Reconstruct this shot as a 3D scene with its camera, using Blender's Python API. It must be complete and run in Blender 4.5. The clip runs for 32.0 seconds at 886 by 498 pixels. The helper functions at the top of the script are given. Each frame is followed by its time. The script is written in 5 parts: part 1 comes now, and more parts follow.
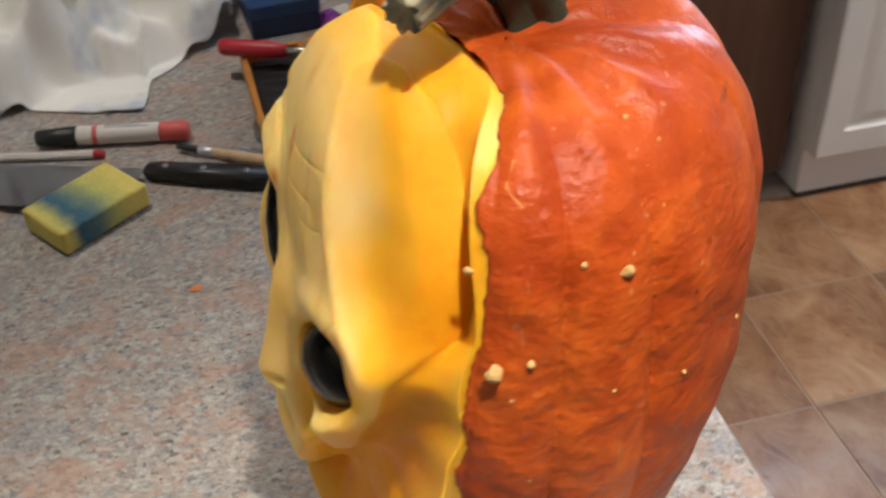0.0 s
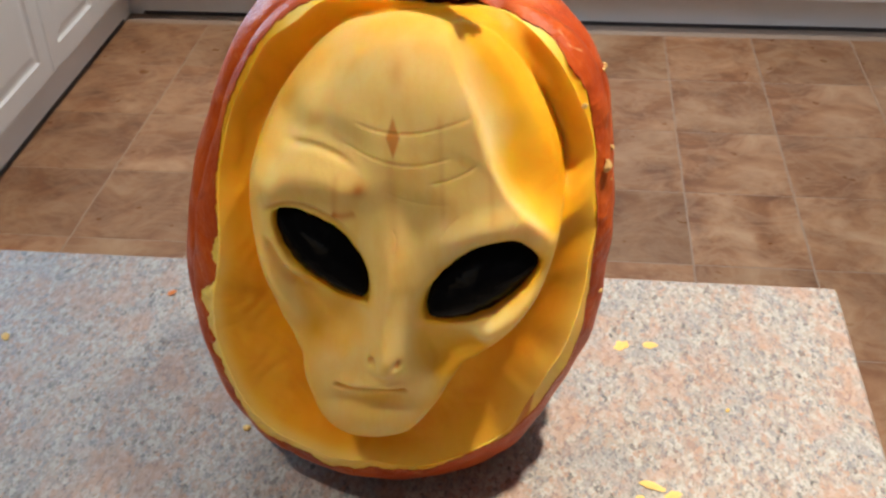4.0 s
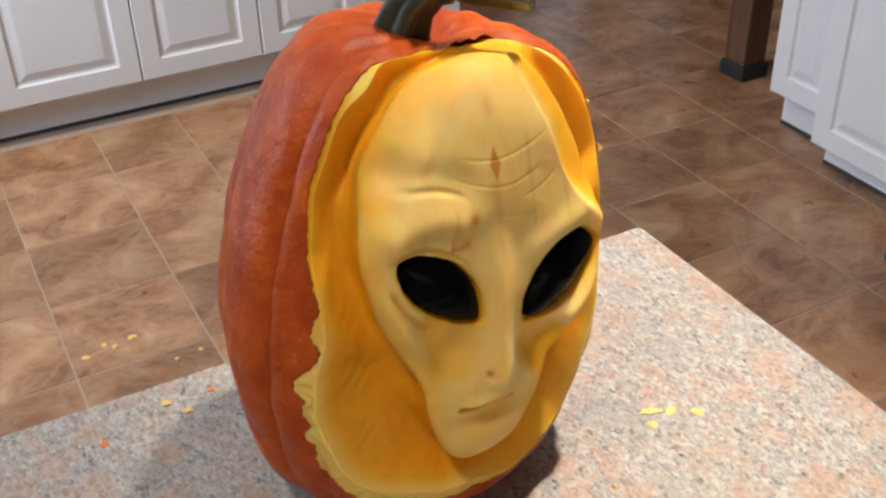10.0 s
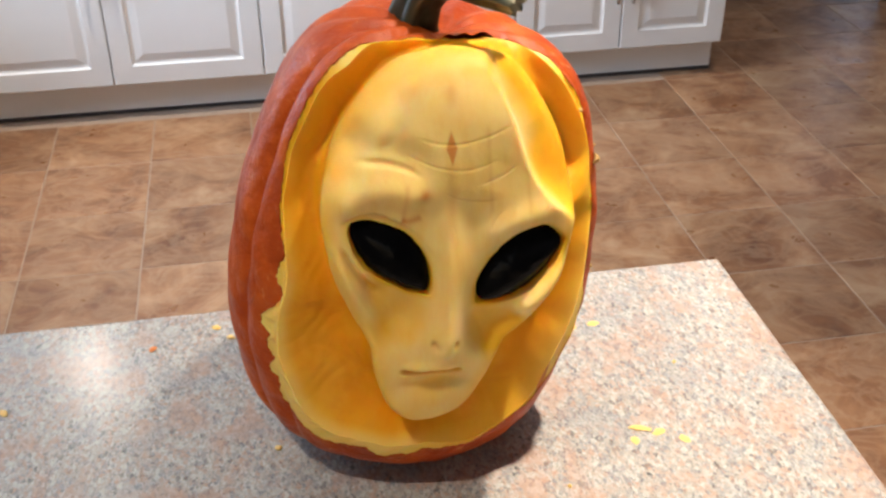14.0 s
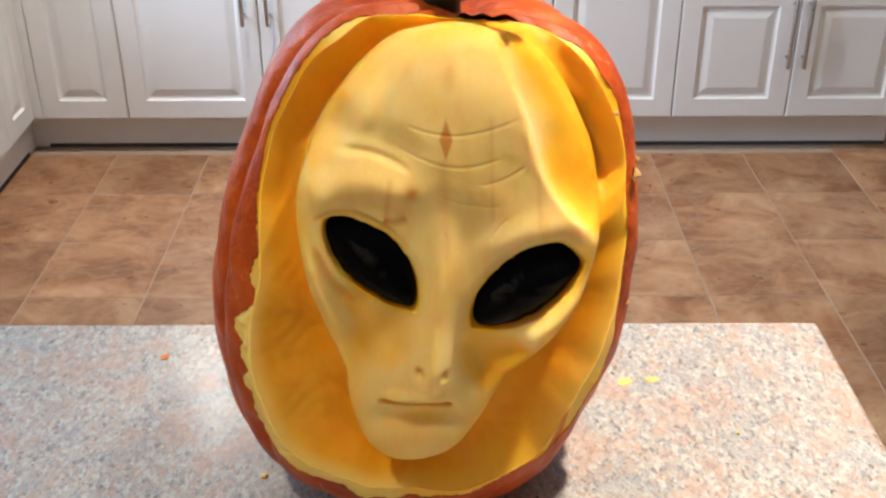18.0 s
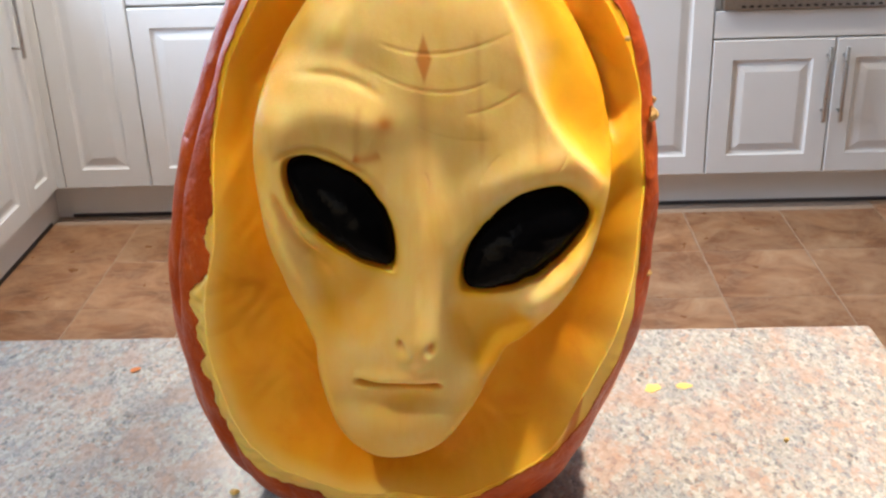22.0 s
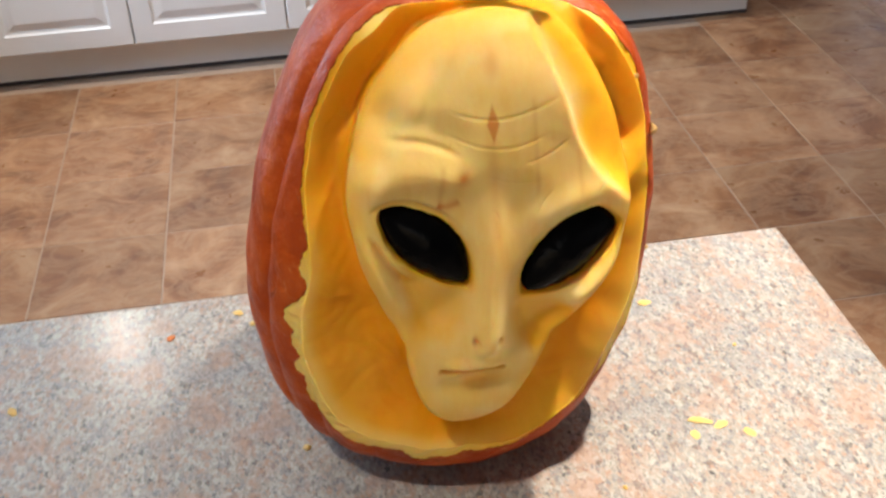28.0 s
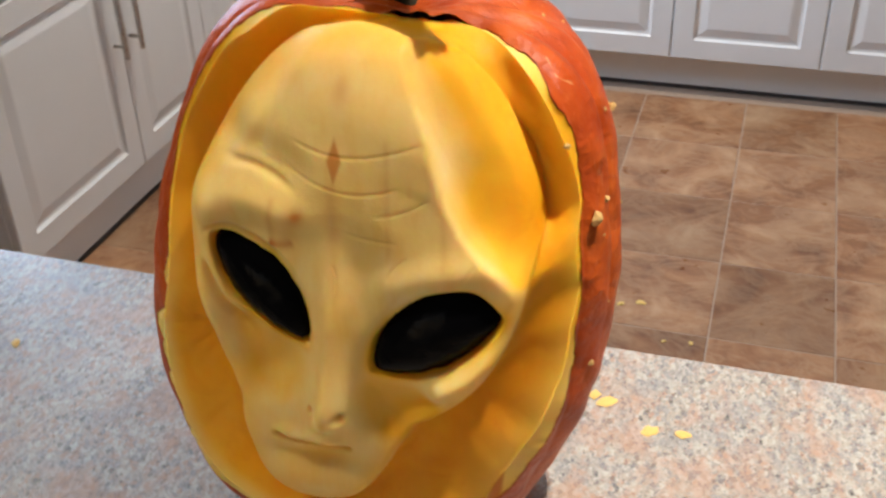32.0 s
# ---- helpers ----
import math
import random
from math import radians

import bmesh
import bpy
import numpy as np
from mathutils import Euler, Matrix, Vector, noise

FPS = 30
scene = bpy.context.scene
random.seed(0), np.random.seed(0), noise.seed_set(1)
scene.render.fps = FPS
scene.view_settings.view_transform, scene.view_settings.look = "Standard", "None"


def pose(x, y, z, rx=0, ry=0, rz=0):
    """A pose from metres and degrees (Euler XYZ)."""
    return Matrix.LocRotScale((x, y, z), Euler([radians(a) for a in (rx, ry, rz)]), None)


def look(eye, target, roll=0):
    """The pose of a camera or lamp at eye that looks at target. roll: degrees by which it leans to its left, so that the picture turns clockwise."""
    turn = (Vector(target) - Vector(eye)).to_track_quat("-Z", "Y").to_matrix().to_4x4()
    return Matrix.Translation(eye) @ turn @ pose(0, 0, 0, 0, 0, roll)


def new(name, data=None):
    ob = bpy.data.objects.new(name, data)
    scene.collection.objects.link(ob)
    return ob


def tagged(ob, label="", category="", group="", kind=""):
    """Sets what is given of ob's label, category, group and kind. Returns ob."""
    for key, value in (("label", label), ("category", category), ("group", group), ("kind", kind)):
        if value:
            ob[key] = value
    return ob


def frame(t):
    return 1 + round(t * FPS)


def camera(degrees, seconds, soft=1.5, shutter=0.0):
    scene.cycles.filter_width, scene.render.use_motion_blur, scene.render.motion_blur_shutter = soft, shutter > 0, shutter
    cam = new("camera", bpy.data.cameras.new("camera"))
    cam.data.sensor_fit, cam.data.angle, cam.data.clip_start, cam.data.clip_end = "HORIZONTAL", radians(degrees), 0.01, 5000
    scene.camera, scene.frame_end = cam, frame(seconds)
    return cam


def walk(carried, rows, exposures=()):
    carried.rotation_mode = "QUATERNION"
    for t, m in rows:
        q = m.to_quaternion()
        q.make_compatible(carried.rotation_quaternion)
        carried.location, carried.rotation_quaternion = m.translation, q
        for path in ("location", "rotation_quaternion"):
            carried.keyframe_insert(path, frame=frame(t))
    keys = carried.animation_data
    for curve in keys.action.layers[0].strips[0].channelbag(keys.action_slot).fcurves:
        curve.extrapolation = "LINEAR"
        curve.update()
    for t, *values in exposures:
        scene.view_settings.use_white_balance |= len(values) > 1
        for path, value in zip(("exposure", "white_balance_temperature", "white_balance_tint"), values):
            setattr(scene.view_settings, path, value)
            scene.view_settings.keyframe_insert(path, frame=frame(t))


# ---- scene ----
cam = camera(44.4, 32.0, soft=2.5, shutter=0.4)
PATH = [
    (0, (0.615, 0.199, 1.452), (-0.915, 0.558, 0.216), -2.4),
    (0.5, (0.615, 0.071, 1.467), (-0.786, 0.762, 0.219), -3.3),
    (1, (0.612, -0.01, 1.464), (-0.668, 0.886, 0.216), -2.7),
    (1.5, (0.552, -0.037, 1.451), (-0.637, 0.992, 0.215), -2.5),
    (2, (0.491, -0.06, 1.445), (-0.549, 1.123, 0.213), -3.0),
    (2.5, (0.452, -0.087, 1.455), (-0.422, 1.216, 0.214), -1.5),
    (3, (0.384, -0.164, 1.459), (-0.249, 1.272, 0.218), -2.5),
    (3.5, (0.333, -0.251, 1.484), (-0.04, 1.306, 0.285), -2.0),
    (5.5, (0.197, -0.263, 1.494), (0.254, 1.36, 0.327), -2.2),
    (6, (0.144, -0.287, 1.498), (0.339, 1.341, 0.353), -2.7),
    (6.5, (0.1, -0.308, 1.499), (0.436, 1.307, 0.367), -2.3),
    (7, (0.073, -0.315, 1.502), (0.518, 1.264, 0.357), -0.7),
    (7.5, (0.072, -0.291, 1.5), (0.534, 1.299, 0.378), -0.1),
    (8, (0.093, -0.246, 1.492), (0.581, 1.343, 0.379), 0.5),
    (8.5, (0.079, -0.235, 1.485), (0.605, 1.333, 0.36), 0.6),
    (9, (0.02, -0.237, 1.491), (0.632, 1.301, 0.368), -0.8),
    (9.5, (-0.038, -0.243, 1.496), (0.655, 1.268, 0.384), -0.9),
    (10, (-0.071, -0.252, 1.506), (0.7, 1.236, 0.414), -1.5),
    (10.5, (-0.082, -0.263, 1.515), (0.706, 1.223, 0.434), -1.0),
    (11, (-0.088, -0.286, 1.522), (0.716, 1.199, 0.45), -0.7),
    (11.5, (-0.094, -0.312, 1.526), (0.699, 1.194, 0.475), -1.2),
    (12, (-0.09, -0.332, 1.525), (0.681, 1.197, 0.491), -2.1),
    (12.5, (-0.056, -0.354, 1.522), (0.633, 1.213, 0.487), -2.1),
    (13, (0.015, -0.375, 1.526), (0.562, 1.244, 0.486), 1.2),
    (13.5, (0.064, -0.384, 1.517), (0.474, 1.267, 0.464), 0.8),
    (15.5, (0.203, -0.326, 1.508), (0.286, 1.345, 0.413), 0.4),
    (16, (0.245, -0.33, 1.494), (0.259, 1.364, 0.432), 1.0),
    (16.5, (0.252, -0.338, 1.478), (0.22, 1.377, 0.45), 0.6),
    (17, (0.239, -0.339, 1.463), (0.198, 1.389, 0.457), -0.6),
    (17.5, (0.22, -0.327, 1.446), (0.215, 1.408, 0.451), -0.4),
    (18, (0.212, -0.313, 1.432), (0.212, 1.439, 0.468), -0.2),
    (18.5, (0.211, -0.299, 1.416), (0.199, 1.463, 0.47), -0.5),
    (19, (0.214, -0.287, 1.402), (0.194, 1.493, 0.491), -1.0),
    (19.5, (0.216, -0.273, 1.382), (0.194, 1.522, 0.501), -1.0),
    (20, (0.217, -0.271, 1.368), (0.208, 1.534, 0.507), -0.4),
    (20.5, (0.217, -0.271, 1.354), (0.183, 1.539, 0.505), -1.2),
    (21, (0.221, -0.268, 1.343), (0.175, 1.551, 0.513), -1.7),
    (21.5, (0.229, -0.264, 1.334), (0.176, 1.56, 0.517), -1.9),
    (22, (0.237, -0.259, 1.325), (0.172, 1.564, 0.505), -2.0),
    (22.5, (0.247, -0.264, 1.325), (0.159, 1.564, 0.519), -2.0),
    (23, (0.257, -0.27, 1.327), (0.126, 1.56, 0.532), -1.5),
    (23.5, (0.252, -0.252, 1.317), (0.115, 1.571, 0.506), -2.3),
    (24, (0.231, -0.218, 1.31), (0.192, 1.612, 0.505), -2.9),
    (24.5, (0.202, -0.193, 1.301), (0.327, 1.618, 0.463), -2.8),
    (26.5, (0.148, -0.305, 1.382), (0.349, 1.388, 0.337), -3.3),
    (27, (0.133, -0.334, 1.433), (0.347, 1.313, 0.318), -1.8),
    (27.5, (0.125, -0.326, 1.471), (0.325, 1.286, 0.303), -2.0),
    (28, (0.105, -0.298, 1.491), (0.345, 1.326, 0.349), -2.2),
    (28.5, (0.091, -0.267, 1.489), (0.393, 1.36, 0.365), -3.0),
    (29, (0.136, -0.251, 1.485), (0.32, 1.387, 0.352), -4.0),
    (29.5, (0.222, -0.248, 1.484), (0.234, 1.392, 0.339), -1.5),
    (30, (0.277, -0.252, 1.482), (0.116, 1.368, 0.32), -1.3),
    (30.5, (0.304, -0.24, 1.478), (0.007, 1.366, 0.324), -2.2),
    (31, (0.317, -0.199, 1.468), (0.01, 1.41, 0.321), -2.9),
    (31.5, (0.338, -0.176, 1.447), (-0.069, 1.454, 0.361), -4.9),
    (32, (0.399, -0.179, 1.439), (-0.123, 1.416, 0.352), -2.0),
]
walk(cam, [(t, look(eye, target, roll)) for t, eye, target, roll in PATH], [(0.0, -0.26), (1.0, -0.24), (2.0, -0.12), (3.0, -0.20), (7.0, 0.0), (9.0, -0.05), (12.0, 0.02), (13.0, 0.14), (16.0, 0.20), (24.0, 0.16), (30.0, 0.15), (31.0, 0.10), (32.0, -0.18)])

# ---- world and light ----
world = bpy.data.worlds.new("world")
scene.world = world
world.use_nodes = True
sky = world.node_tree.nodes.new("ShaderNodeTexSky")
sky.sky_type, sky.sun_disc = "NISHITA", False
sky.sun_elevation, sky.sun_rotation = radians(28), radians(200)
world.node_tree.links.new(sky.outputs[0], world.node_tree.nodes["Background"].inputs[0])
world.node_tree.nodes["Background"].inputs[1].default_value = 0.08

CEILING = 2.42
WARM, SOFT, DAY, HAZE = (1.0, 0.89, 0.77), (1.0, 0.93, 0.83), (0.58, 0.75, 1.0), (1.0, 0.96, 0.89)
# place, watts and beam of the recessed ceiling lamps
LAMPS = [(0.69, 0.40, 186.0, 60, WARM), (-0.40, -0.06, 47.0, 88, SOFT), (1.48, 2.33, 40.0, 130, WARM), (-0.48, 2.36, 124.0, 130, SOFT)]


def area_lamp(name, m, size, size_y, watts, colour, shape="RECTANGLE"):
    lamp = bpy.data.lights.new(name, "AREA")
    lamp.shape, lamp.size, lamp.size_y, lamp.energy, lamp.color = shape, size, size_y, watts, colour
    ob = new(name, lamp)
    ob.matrix_world = m
    return ob


for lx, ly, watts, beam, tint in LAMPS:
    lamp = bpy.data.lights.new("ceiling_lamp", "SPOT")
    lamp.energy, lamp.color, lamp.spot_size, lamp.spot_blend, lamp.shadow_soft_size = watts, tint, radians(beam), 0.85, 0.036
    new("ceiling_lamp", lamp).location = (lx, ly, CEILING - 0.03)
# daylight at the side window; the other two are added fills, sources unseen
area_lamp("window_daylight", pose(-1.70, 1.75, 1.70, 0, -90, 0), 1.15, 1.3, 98.0, DAY)
# added front fill for the carved face, from an assumed opening behind
area_lamp("patio_daylight", pose(-0.3, -3.12, 1.15, 90, 0, 0), 2.3, 1.9, 5.0, HAZE)
# added cool fill from the far side, no opening known there
area_lamp("far_daylight", pose(3.5, 4.6, 1.3, 0, 90, 0), 1.6, 1.6, 6.0, DAY)


# ---- materials ----
class Nodes:
    """A short way to write a node material."""

    def __init__(self, name, rough=0.5, metal=0.0, spec=0.5):
        self.m = bpy.data.materials.new(name)
        self.m.use_nodes = True
        self.t = self.m.node_tree
        self.b = self.t.nodes["Principled BSDF"]
        self.b.inputs["Roughness"].default_value = rough
        self.b.inputs["Metallic"].default_value = metal
        self.b.inputs["Specular IOR Level"].default_value = spec
        self.coord = self.t.nodes.new("ShaderNodeTexCoord").outputs["Object"]

    def put(self, value, socket):
        if isinstance(value, bpy.types.NodeSocket):
            self.t.links.new(value, socket)
        else:
            socket.default_value = value

    def node(self, kind, **inputs):
        n = self.t.nodes.new(kind)
        for k, v in inputs.items():
            self.put(v, n.inputs[k])
        return n

    def noise(self, scale, detail=4.0, rough=0.55, vector=None, distortion=0.0):
        return self.node("ShaderNodeTexNoise", Vector=vector or self.coord, Scale=scale, Detail=detail, Roughness=rough, Distortion=distortion).outputs["Fac"]

    def cells(self, scale, out="Color", vector=None):
        return self.node("ShaderNodeTexVoronoi", Vector=vector or self.coord, Scale=scale).outputs[out]

    def stretch(self, x, y, z, vector=None):
        n = self.node("ShaderNodeMapping", Vector=vector or self.coord)
        n.inputs["Scale"].default_value = (x, y, z)
        return n.outputs[0]

    def ramp(self, fac, *stops, hard=False):
        n = self.node("ShaderNodeValToRGB", Fac=fac)
        n.color_ramp.interpolation = "CONSTANT" if hard else "LINEAR"
        e = n.color_ramp.elements
        while len(e) < len(stops):
            e.new(0.5)
        for k, (p, c) in enumerate(stops):
            e[k].position = p
            e[k].color = (*((c, c, c) if isinstance(c, (int, float)) else c), 1)
        return n.outputs[0]

    def mix(self, fac, a, b, blend="MIX"):
        n = self.t.nodes.new("ShaderNodeMix")
        n.data_type, n.blend_type = "RGBA", blend
        for v, i in ((fac, 0), (a, 6), (b, 7)):
            if isinstance(v, tuple) and len(v) == 3:
                v = (*v, 1)
            self.put(v, n.inputs[i])
        return n.outputs[2]

    def math(self, op, a, b=0.0):
        n = self.t.nodes.new("ShaderNodeMath")
        n.operation = op
        self.put(a, n.inputs[0]), self.put(b, n.inputs[1])
        return n.outputs[0]

    def channel(self, colour, k):
        return self.node("ShaderNodeSeparateColor", Color=colour).outputs[k]

    def colour(self, v):
        if isinstance(v, tuple) and len(v) == 3:
            v = (*v, 1)
        self.put(v, self.b.inputs["Base Color"])
        return self

    def rough(self, v):
        self.put(v, self.b.inputs["Roughness"])
        return self

    def bump(self, height, strength, distance=0.001):
        n = self.node("ShaderNodeBump", Height=height, Strength=strength, Distance=distance)
        self.t.links.new(n.outputs[0], self.b.inputs["Normal"])
        return self


def plain(name, colour, rough=0.5, metal=0.0, vary=0.12, scale=30.0, bump=0.0):
    """A surface of one colour with a little unevenness at two scales."""
    n = Nodes(name, rough, metal)
    dark = tuple(c * (1 - vary) for c in colour)
    light = tuple(min(1.0, c * (1 + vary * 0.6)) for c in colour)
    a = n.mix(n.noise(scale), dark, light)
    a = n.mix(n.math("MULTIPLY", n.noise(scale * 0.12, 2.0), 0.35), a, dark)
    n.colour(a)
    n.rough(n.ramp(n.noise(scale * 2.3), (0.3, max(0.02, rough - 0.06)), (0.7, min(1.0, rough + 0.08))))
    if bump:
        n.bump(n.noise(scale * 6), bump, 0.0006)
    return n.m


def make_granite():
    n = Nodes("granite", 0.44, spec=0.5)
    warp = n.node("ShaderNodeVectorMath", **{})
    warp.operation = "ADD"
    n.put(n.coord, warp.inputs[0])
    wob = n.node("ShaderNodeTexNoise", Vector=n.coord, Scale=300.0, Detail=2.0).outputs["Color"]
    small = n.node("ShaderNodeVectorMath")
    small.operation = "SCALE"
    n.put(wob, small.inputs[0])
    small.inputs["Scale"].default_value = 0.004
    n.put(small.outputs[0], warp.inputs[1])
    v = warp.outputs[0]
    v = n.stretch(1, 0.6, 1, v)
    pick = n.channel(n.cells(330.0, vector=v), 0)
    cream, pink, grey, light, dark = (0.50, 0.45, 0.38), (0.55, 0.33, 0.23), (0.27, 0.285, 0.30), (0.68, 0.66, 0.61), (0.055, 0.056, 0.060)
    # two sizes of crystals, each family thicker in its own clouds
    a = n.ramp(pick, (0.0, grey), (0.20, cream), (0.50, light), (0.74, pink), (0.86, cream), (0.955, dark), hard=True)
    fine = n.channel(n.cells(640.0, vector=v), 1)
    b = n.ramp(fine, (0.0, dark), (0.085, grey), (0.28, cream), (0.64, light), (0.88, pink), hard=True)
    a = n.mix(0.42, a, b)
    a = n.mix(0.10, a, (0.47, 0.43, 0.38))
    warm = n.ramp(n.noise(34.0, 4.0, 0.6, n.stretch(1, 0.7, 1), 0.6), (0.50, 0.0), (0.63, 1.0))
    a = n.mix(n.math("MULTIPLY", warm, 0.55), a, n.mix(pick, (0.50, 0.27, 0.18), (0.68, 0.42, 0.29)))
    cold = n.ramp(n.noise(27.0, 4.0, 0.6, n.stretch(0.8, 1, 1), 0.5), (0.52, 0.0), (0.66, 1.0))
    a = n.mix(n.math("MULTIPLY", cold, 0.50), a, n.mix(fine, (0.20, 0.22, 0.24), (0.50, 0.52, 0.53)))
    n.colour(n.mix(1.0, a, (0.64, 0.635, 0.64), "MULTIPLY"))
    n.rough(n.ramp(n.noise(60.0), (0.3, 0.40), (0.75, 0.54)))
    n.b.inputs["Coat Weight"].default_value = 0.18
    n.b.inputs["Coat Roughness"].default_value = 0.20
    n.bump(n.noise(180.0, 3.0), 0.10, 0.0004)
    return n.m


def make_tile():
    n = Nodes("floor_tile", 0.34)
    seed = n.node("ShaderNodeObjectInfo").outputs["Random"]
    shift = n.node("ShaderNodeCombineXYZ", X=n.math("MULTIPLY", seed, 37.0), Y=n.math("MULTIPLY", seed, 11.0)).outputs[0]
    add = n.node("ShaderNodeVectorMath")
    add.operation = "ADD"
    n.put(n.coord, add.inputs[0]), n.put(shift, add.inputs[1])
    v = add.outputs[0]
    a = n.ramp(n.noise(6.0, 7.0, 0.62, v, 0.7), (0.26, (0.145, 0.056, 0.025)), (0.44, (0.290, 0.124, 0.052)), (0.57, (0.420, 0.215, 0.104)), (0.72, (0.57, 0.360, 0.205)))
    streak = n.ramp(n.noise(9.0, 6.0, 0.6, n.stretch(0.8, 1.2, 1, v), 1.3), (0.44, 0.0), (0.52, 0.8), (0.60, 0.0))
    a = n.mix(n.math("MULTIPLY", streak, 0.42), a, (0.50, 0.33, 0.20))
    dark = n.ramp(n.noise(16.0, 5.0, 0.6, v), (0.55, 0.0), (0.75, 1.0))
    a = n.mix(n.math("MULTIPLY", dark, 0.10), a, (0.095, 0.045, 0.026))
    tone = n.ramp(seed, (0.0, 0.70), (1.0, 0.98))
    a = n.mix(1.0, a, tone, "MULTIPLY")
    n.colour(a)
    n.rough(n.ramp(n.noise(14.0, 4.0, 0.6, v), (0.3, 0.26), (0.7, 0.44)))
    n.bump(n.noise(24.0, 6.0, 0.6, v), 0.30, 0.0015)
    return n.m


def make_rind():
    n = Nodes("pumpkin_rind", 0.40, spec=0.20)
    tall = n.stretch(1, 1, 0.35)
    a = n.ramp(n.noise(22.0, 5.0, 0.6, tall), (0.28, (0.29, 0.036, 0.006)), (0.50, (0.49, 0.080, 0.009)), (0.74, (0.62, 0.130, 0.016)))
    fleck = n.ramp(n.noise(240.0, 3.0), (0.56, 0.0), (0.70, 1.0))
    a = n.mix(n.math("MULTIPLY", fleck, 0.25), a, (0.70, 0.22, 0.05))
    patch = n.ramp(n.noise(9.0, 4.0, 0.6), (0.42, 0.0), (0.70, 1.0))
    a = n.mix(n.math("MULTIPLY", patch, 0.50), a, (0.29, 0.032, 0.006))
    scar = n.ramp(n.noise(46.0, 6.0, 0.7, n.stretch(1, 1, 0.5), 1.2), (0.64, 0.0), (0.69, 1.0))
    a = n.mix(n.math("MULTIPLY", scar, 0.6), a, (0.17, 0.035, 0.010))
    scratch = n.ramp(n.noise(60.0, 2.0, 0.5, n.stretch(1.6, 1.6, 0.16), 2.0), (0.700, 0.0), (0.715, 1.0))
    a = n.mix(n.math("MULTIPLY", scratch, 0.35), a, (0.72, 0.45, 0.20))
    wide = n.noise(24.0, 3.0, 0.6, n.stretch(1, 1, 1.3))
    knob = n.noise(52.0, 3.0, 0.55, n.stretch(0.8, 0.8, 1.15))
    # a darker red mixed in where the knob bump is low
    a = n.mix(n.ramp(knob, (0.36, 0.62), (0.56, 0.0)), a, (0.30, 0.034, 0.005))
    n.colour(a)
    n.rough(n.ramp(n.noise(35.0), (0.3, 0.34), (0.7, 0.54)))
    mid = n.noise(75.0, 4.0, 0.6)
    fine = n.noise(300.0, 3.0)
    h = n.math("ADD", n.math("ADD", n.math("MULTIPLY", wide, 0.9), n.math("MULTIPLY", knob, 0.65)), n.math("ADD", n.math("MULTIPLY", mid, 0.35), n.math("MULTIPLY", fine, 0.10)))
    h = n.math("SUBTRACT", h, n.math("MULTIPLY", scar, 0.20))
    n.bump(h, 0.62, 0.0055)
    return n.m


def make_flesh():
    n = Nodes("pumpkin_flesh", 0.42, spec=0.16)
    data = n.t.nodes.new("ShaderNodeAttribute")
    data.attribute_name = "flesh"
    deep, stain_shade, pale = (n.channel(data.outputs["Color"], k) for k in range(3))
    grain = n.noise(70.0, 4.0, 0.6, n.stretch(1, 1, 0.3))
    cream = n.mix(grain, (0.87, 0.585, 0.165), (0.91, 0.690, 0.270))
    yellow = n.mix(grain, (0.84, 0.405, 0.016), (0.88, 0.500, 0.034))
    orange = n.mix(n.noise(45.0, 5.0, 0.65), (0.70, 0.250, 0.002), (0.82, 0.350, 0.006))
    a = n.mix(n.ramp(deep, (0.05, 0.0), (0.42, 1.0)), cream, yellow)
    a = n.mix(n.ramp(deep, (0.45, 0.0), (0.95, 1.0)), a, orange)
    seam = n.math("MULTIPLY", n.ramp(n.noise(32.0, 6.0, 0.7, None, 0.8), (0.50, 0.0), (0.68, 1.0)), n.ramp(deep, (0.40, 0.0), (0.80, 0.32)))
    a = n.mix(seam, a, (0.62, 0.160, 0.002))
    blotch = n.ramp(n.noise(24.0, 4.0, 0.6, n.stretch(1, 1, 0.4)), (0.48, 0.0), (0.70, 1.0))
    a = n.mix(n.math("MULTIPLY", blotch, 0.40), a, (0.82, 0.43, 0.03))
    light = n.ramp(n.noise(17.0, 5.0, 0.65, n.stretch(1.3, 1.3, 0.6)), (0.52, 0.0), (0.72, 1.0))
    shallow = n.ramp(deep, (0.05, 1.0), (0.40, 0.04))
    a = n.mix(n.math("MULTIPLY", n.math("MULTIPLY", light, 0.62), shallow), a, (0.86, 0.69, 0.33))
    fibre = n.ramp(n.noise(130.0, 3.0, 0.6, n.stretch(1, 1, 0.12)), (0.50, 0.0), (0.70, 1.0))
    a = n.mix(n.math("MULTIPLY", fibre, 0.16), a, (0.78, 0.38, 0.03))
    a = n.mix(pale, a, n.mix(n.noise(60.0, 4.0), (0.84, 0.53, 0.09), (0.88, 0.66, 0.22)))
    a = n.mix(stain_shade, a, (0.56, 0.165, 0.018))
    n.colour(a)
    n.b.inputs["Subsurface Weight"].default_value = 0.60
    n.b.inputs["Subsurface Radius"].default_value = (1.0, 0.45, 0.12)
    n.b.inputs["Subsurface Scale"].default_value = 0.009
    n.rough(n.ramp(n.noise(60.0), (0.3, 0.40), (0.7, 0.58)))
    n.bump(n.math("ADD", n.noise(120.0, 4.0), n.math("MULTIPLY", n.noise(500.0, 2.0), 0.2)), 0.20, 0.0014)
    return n.m


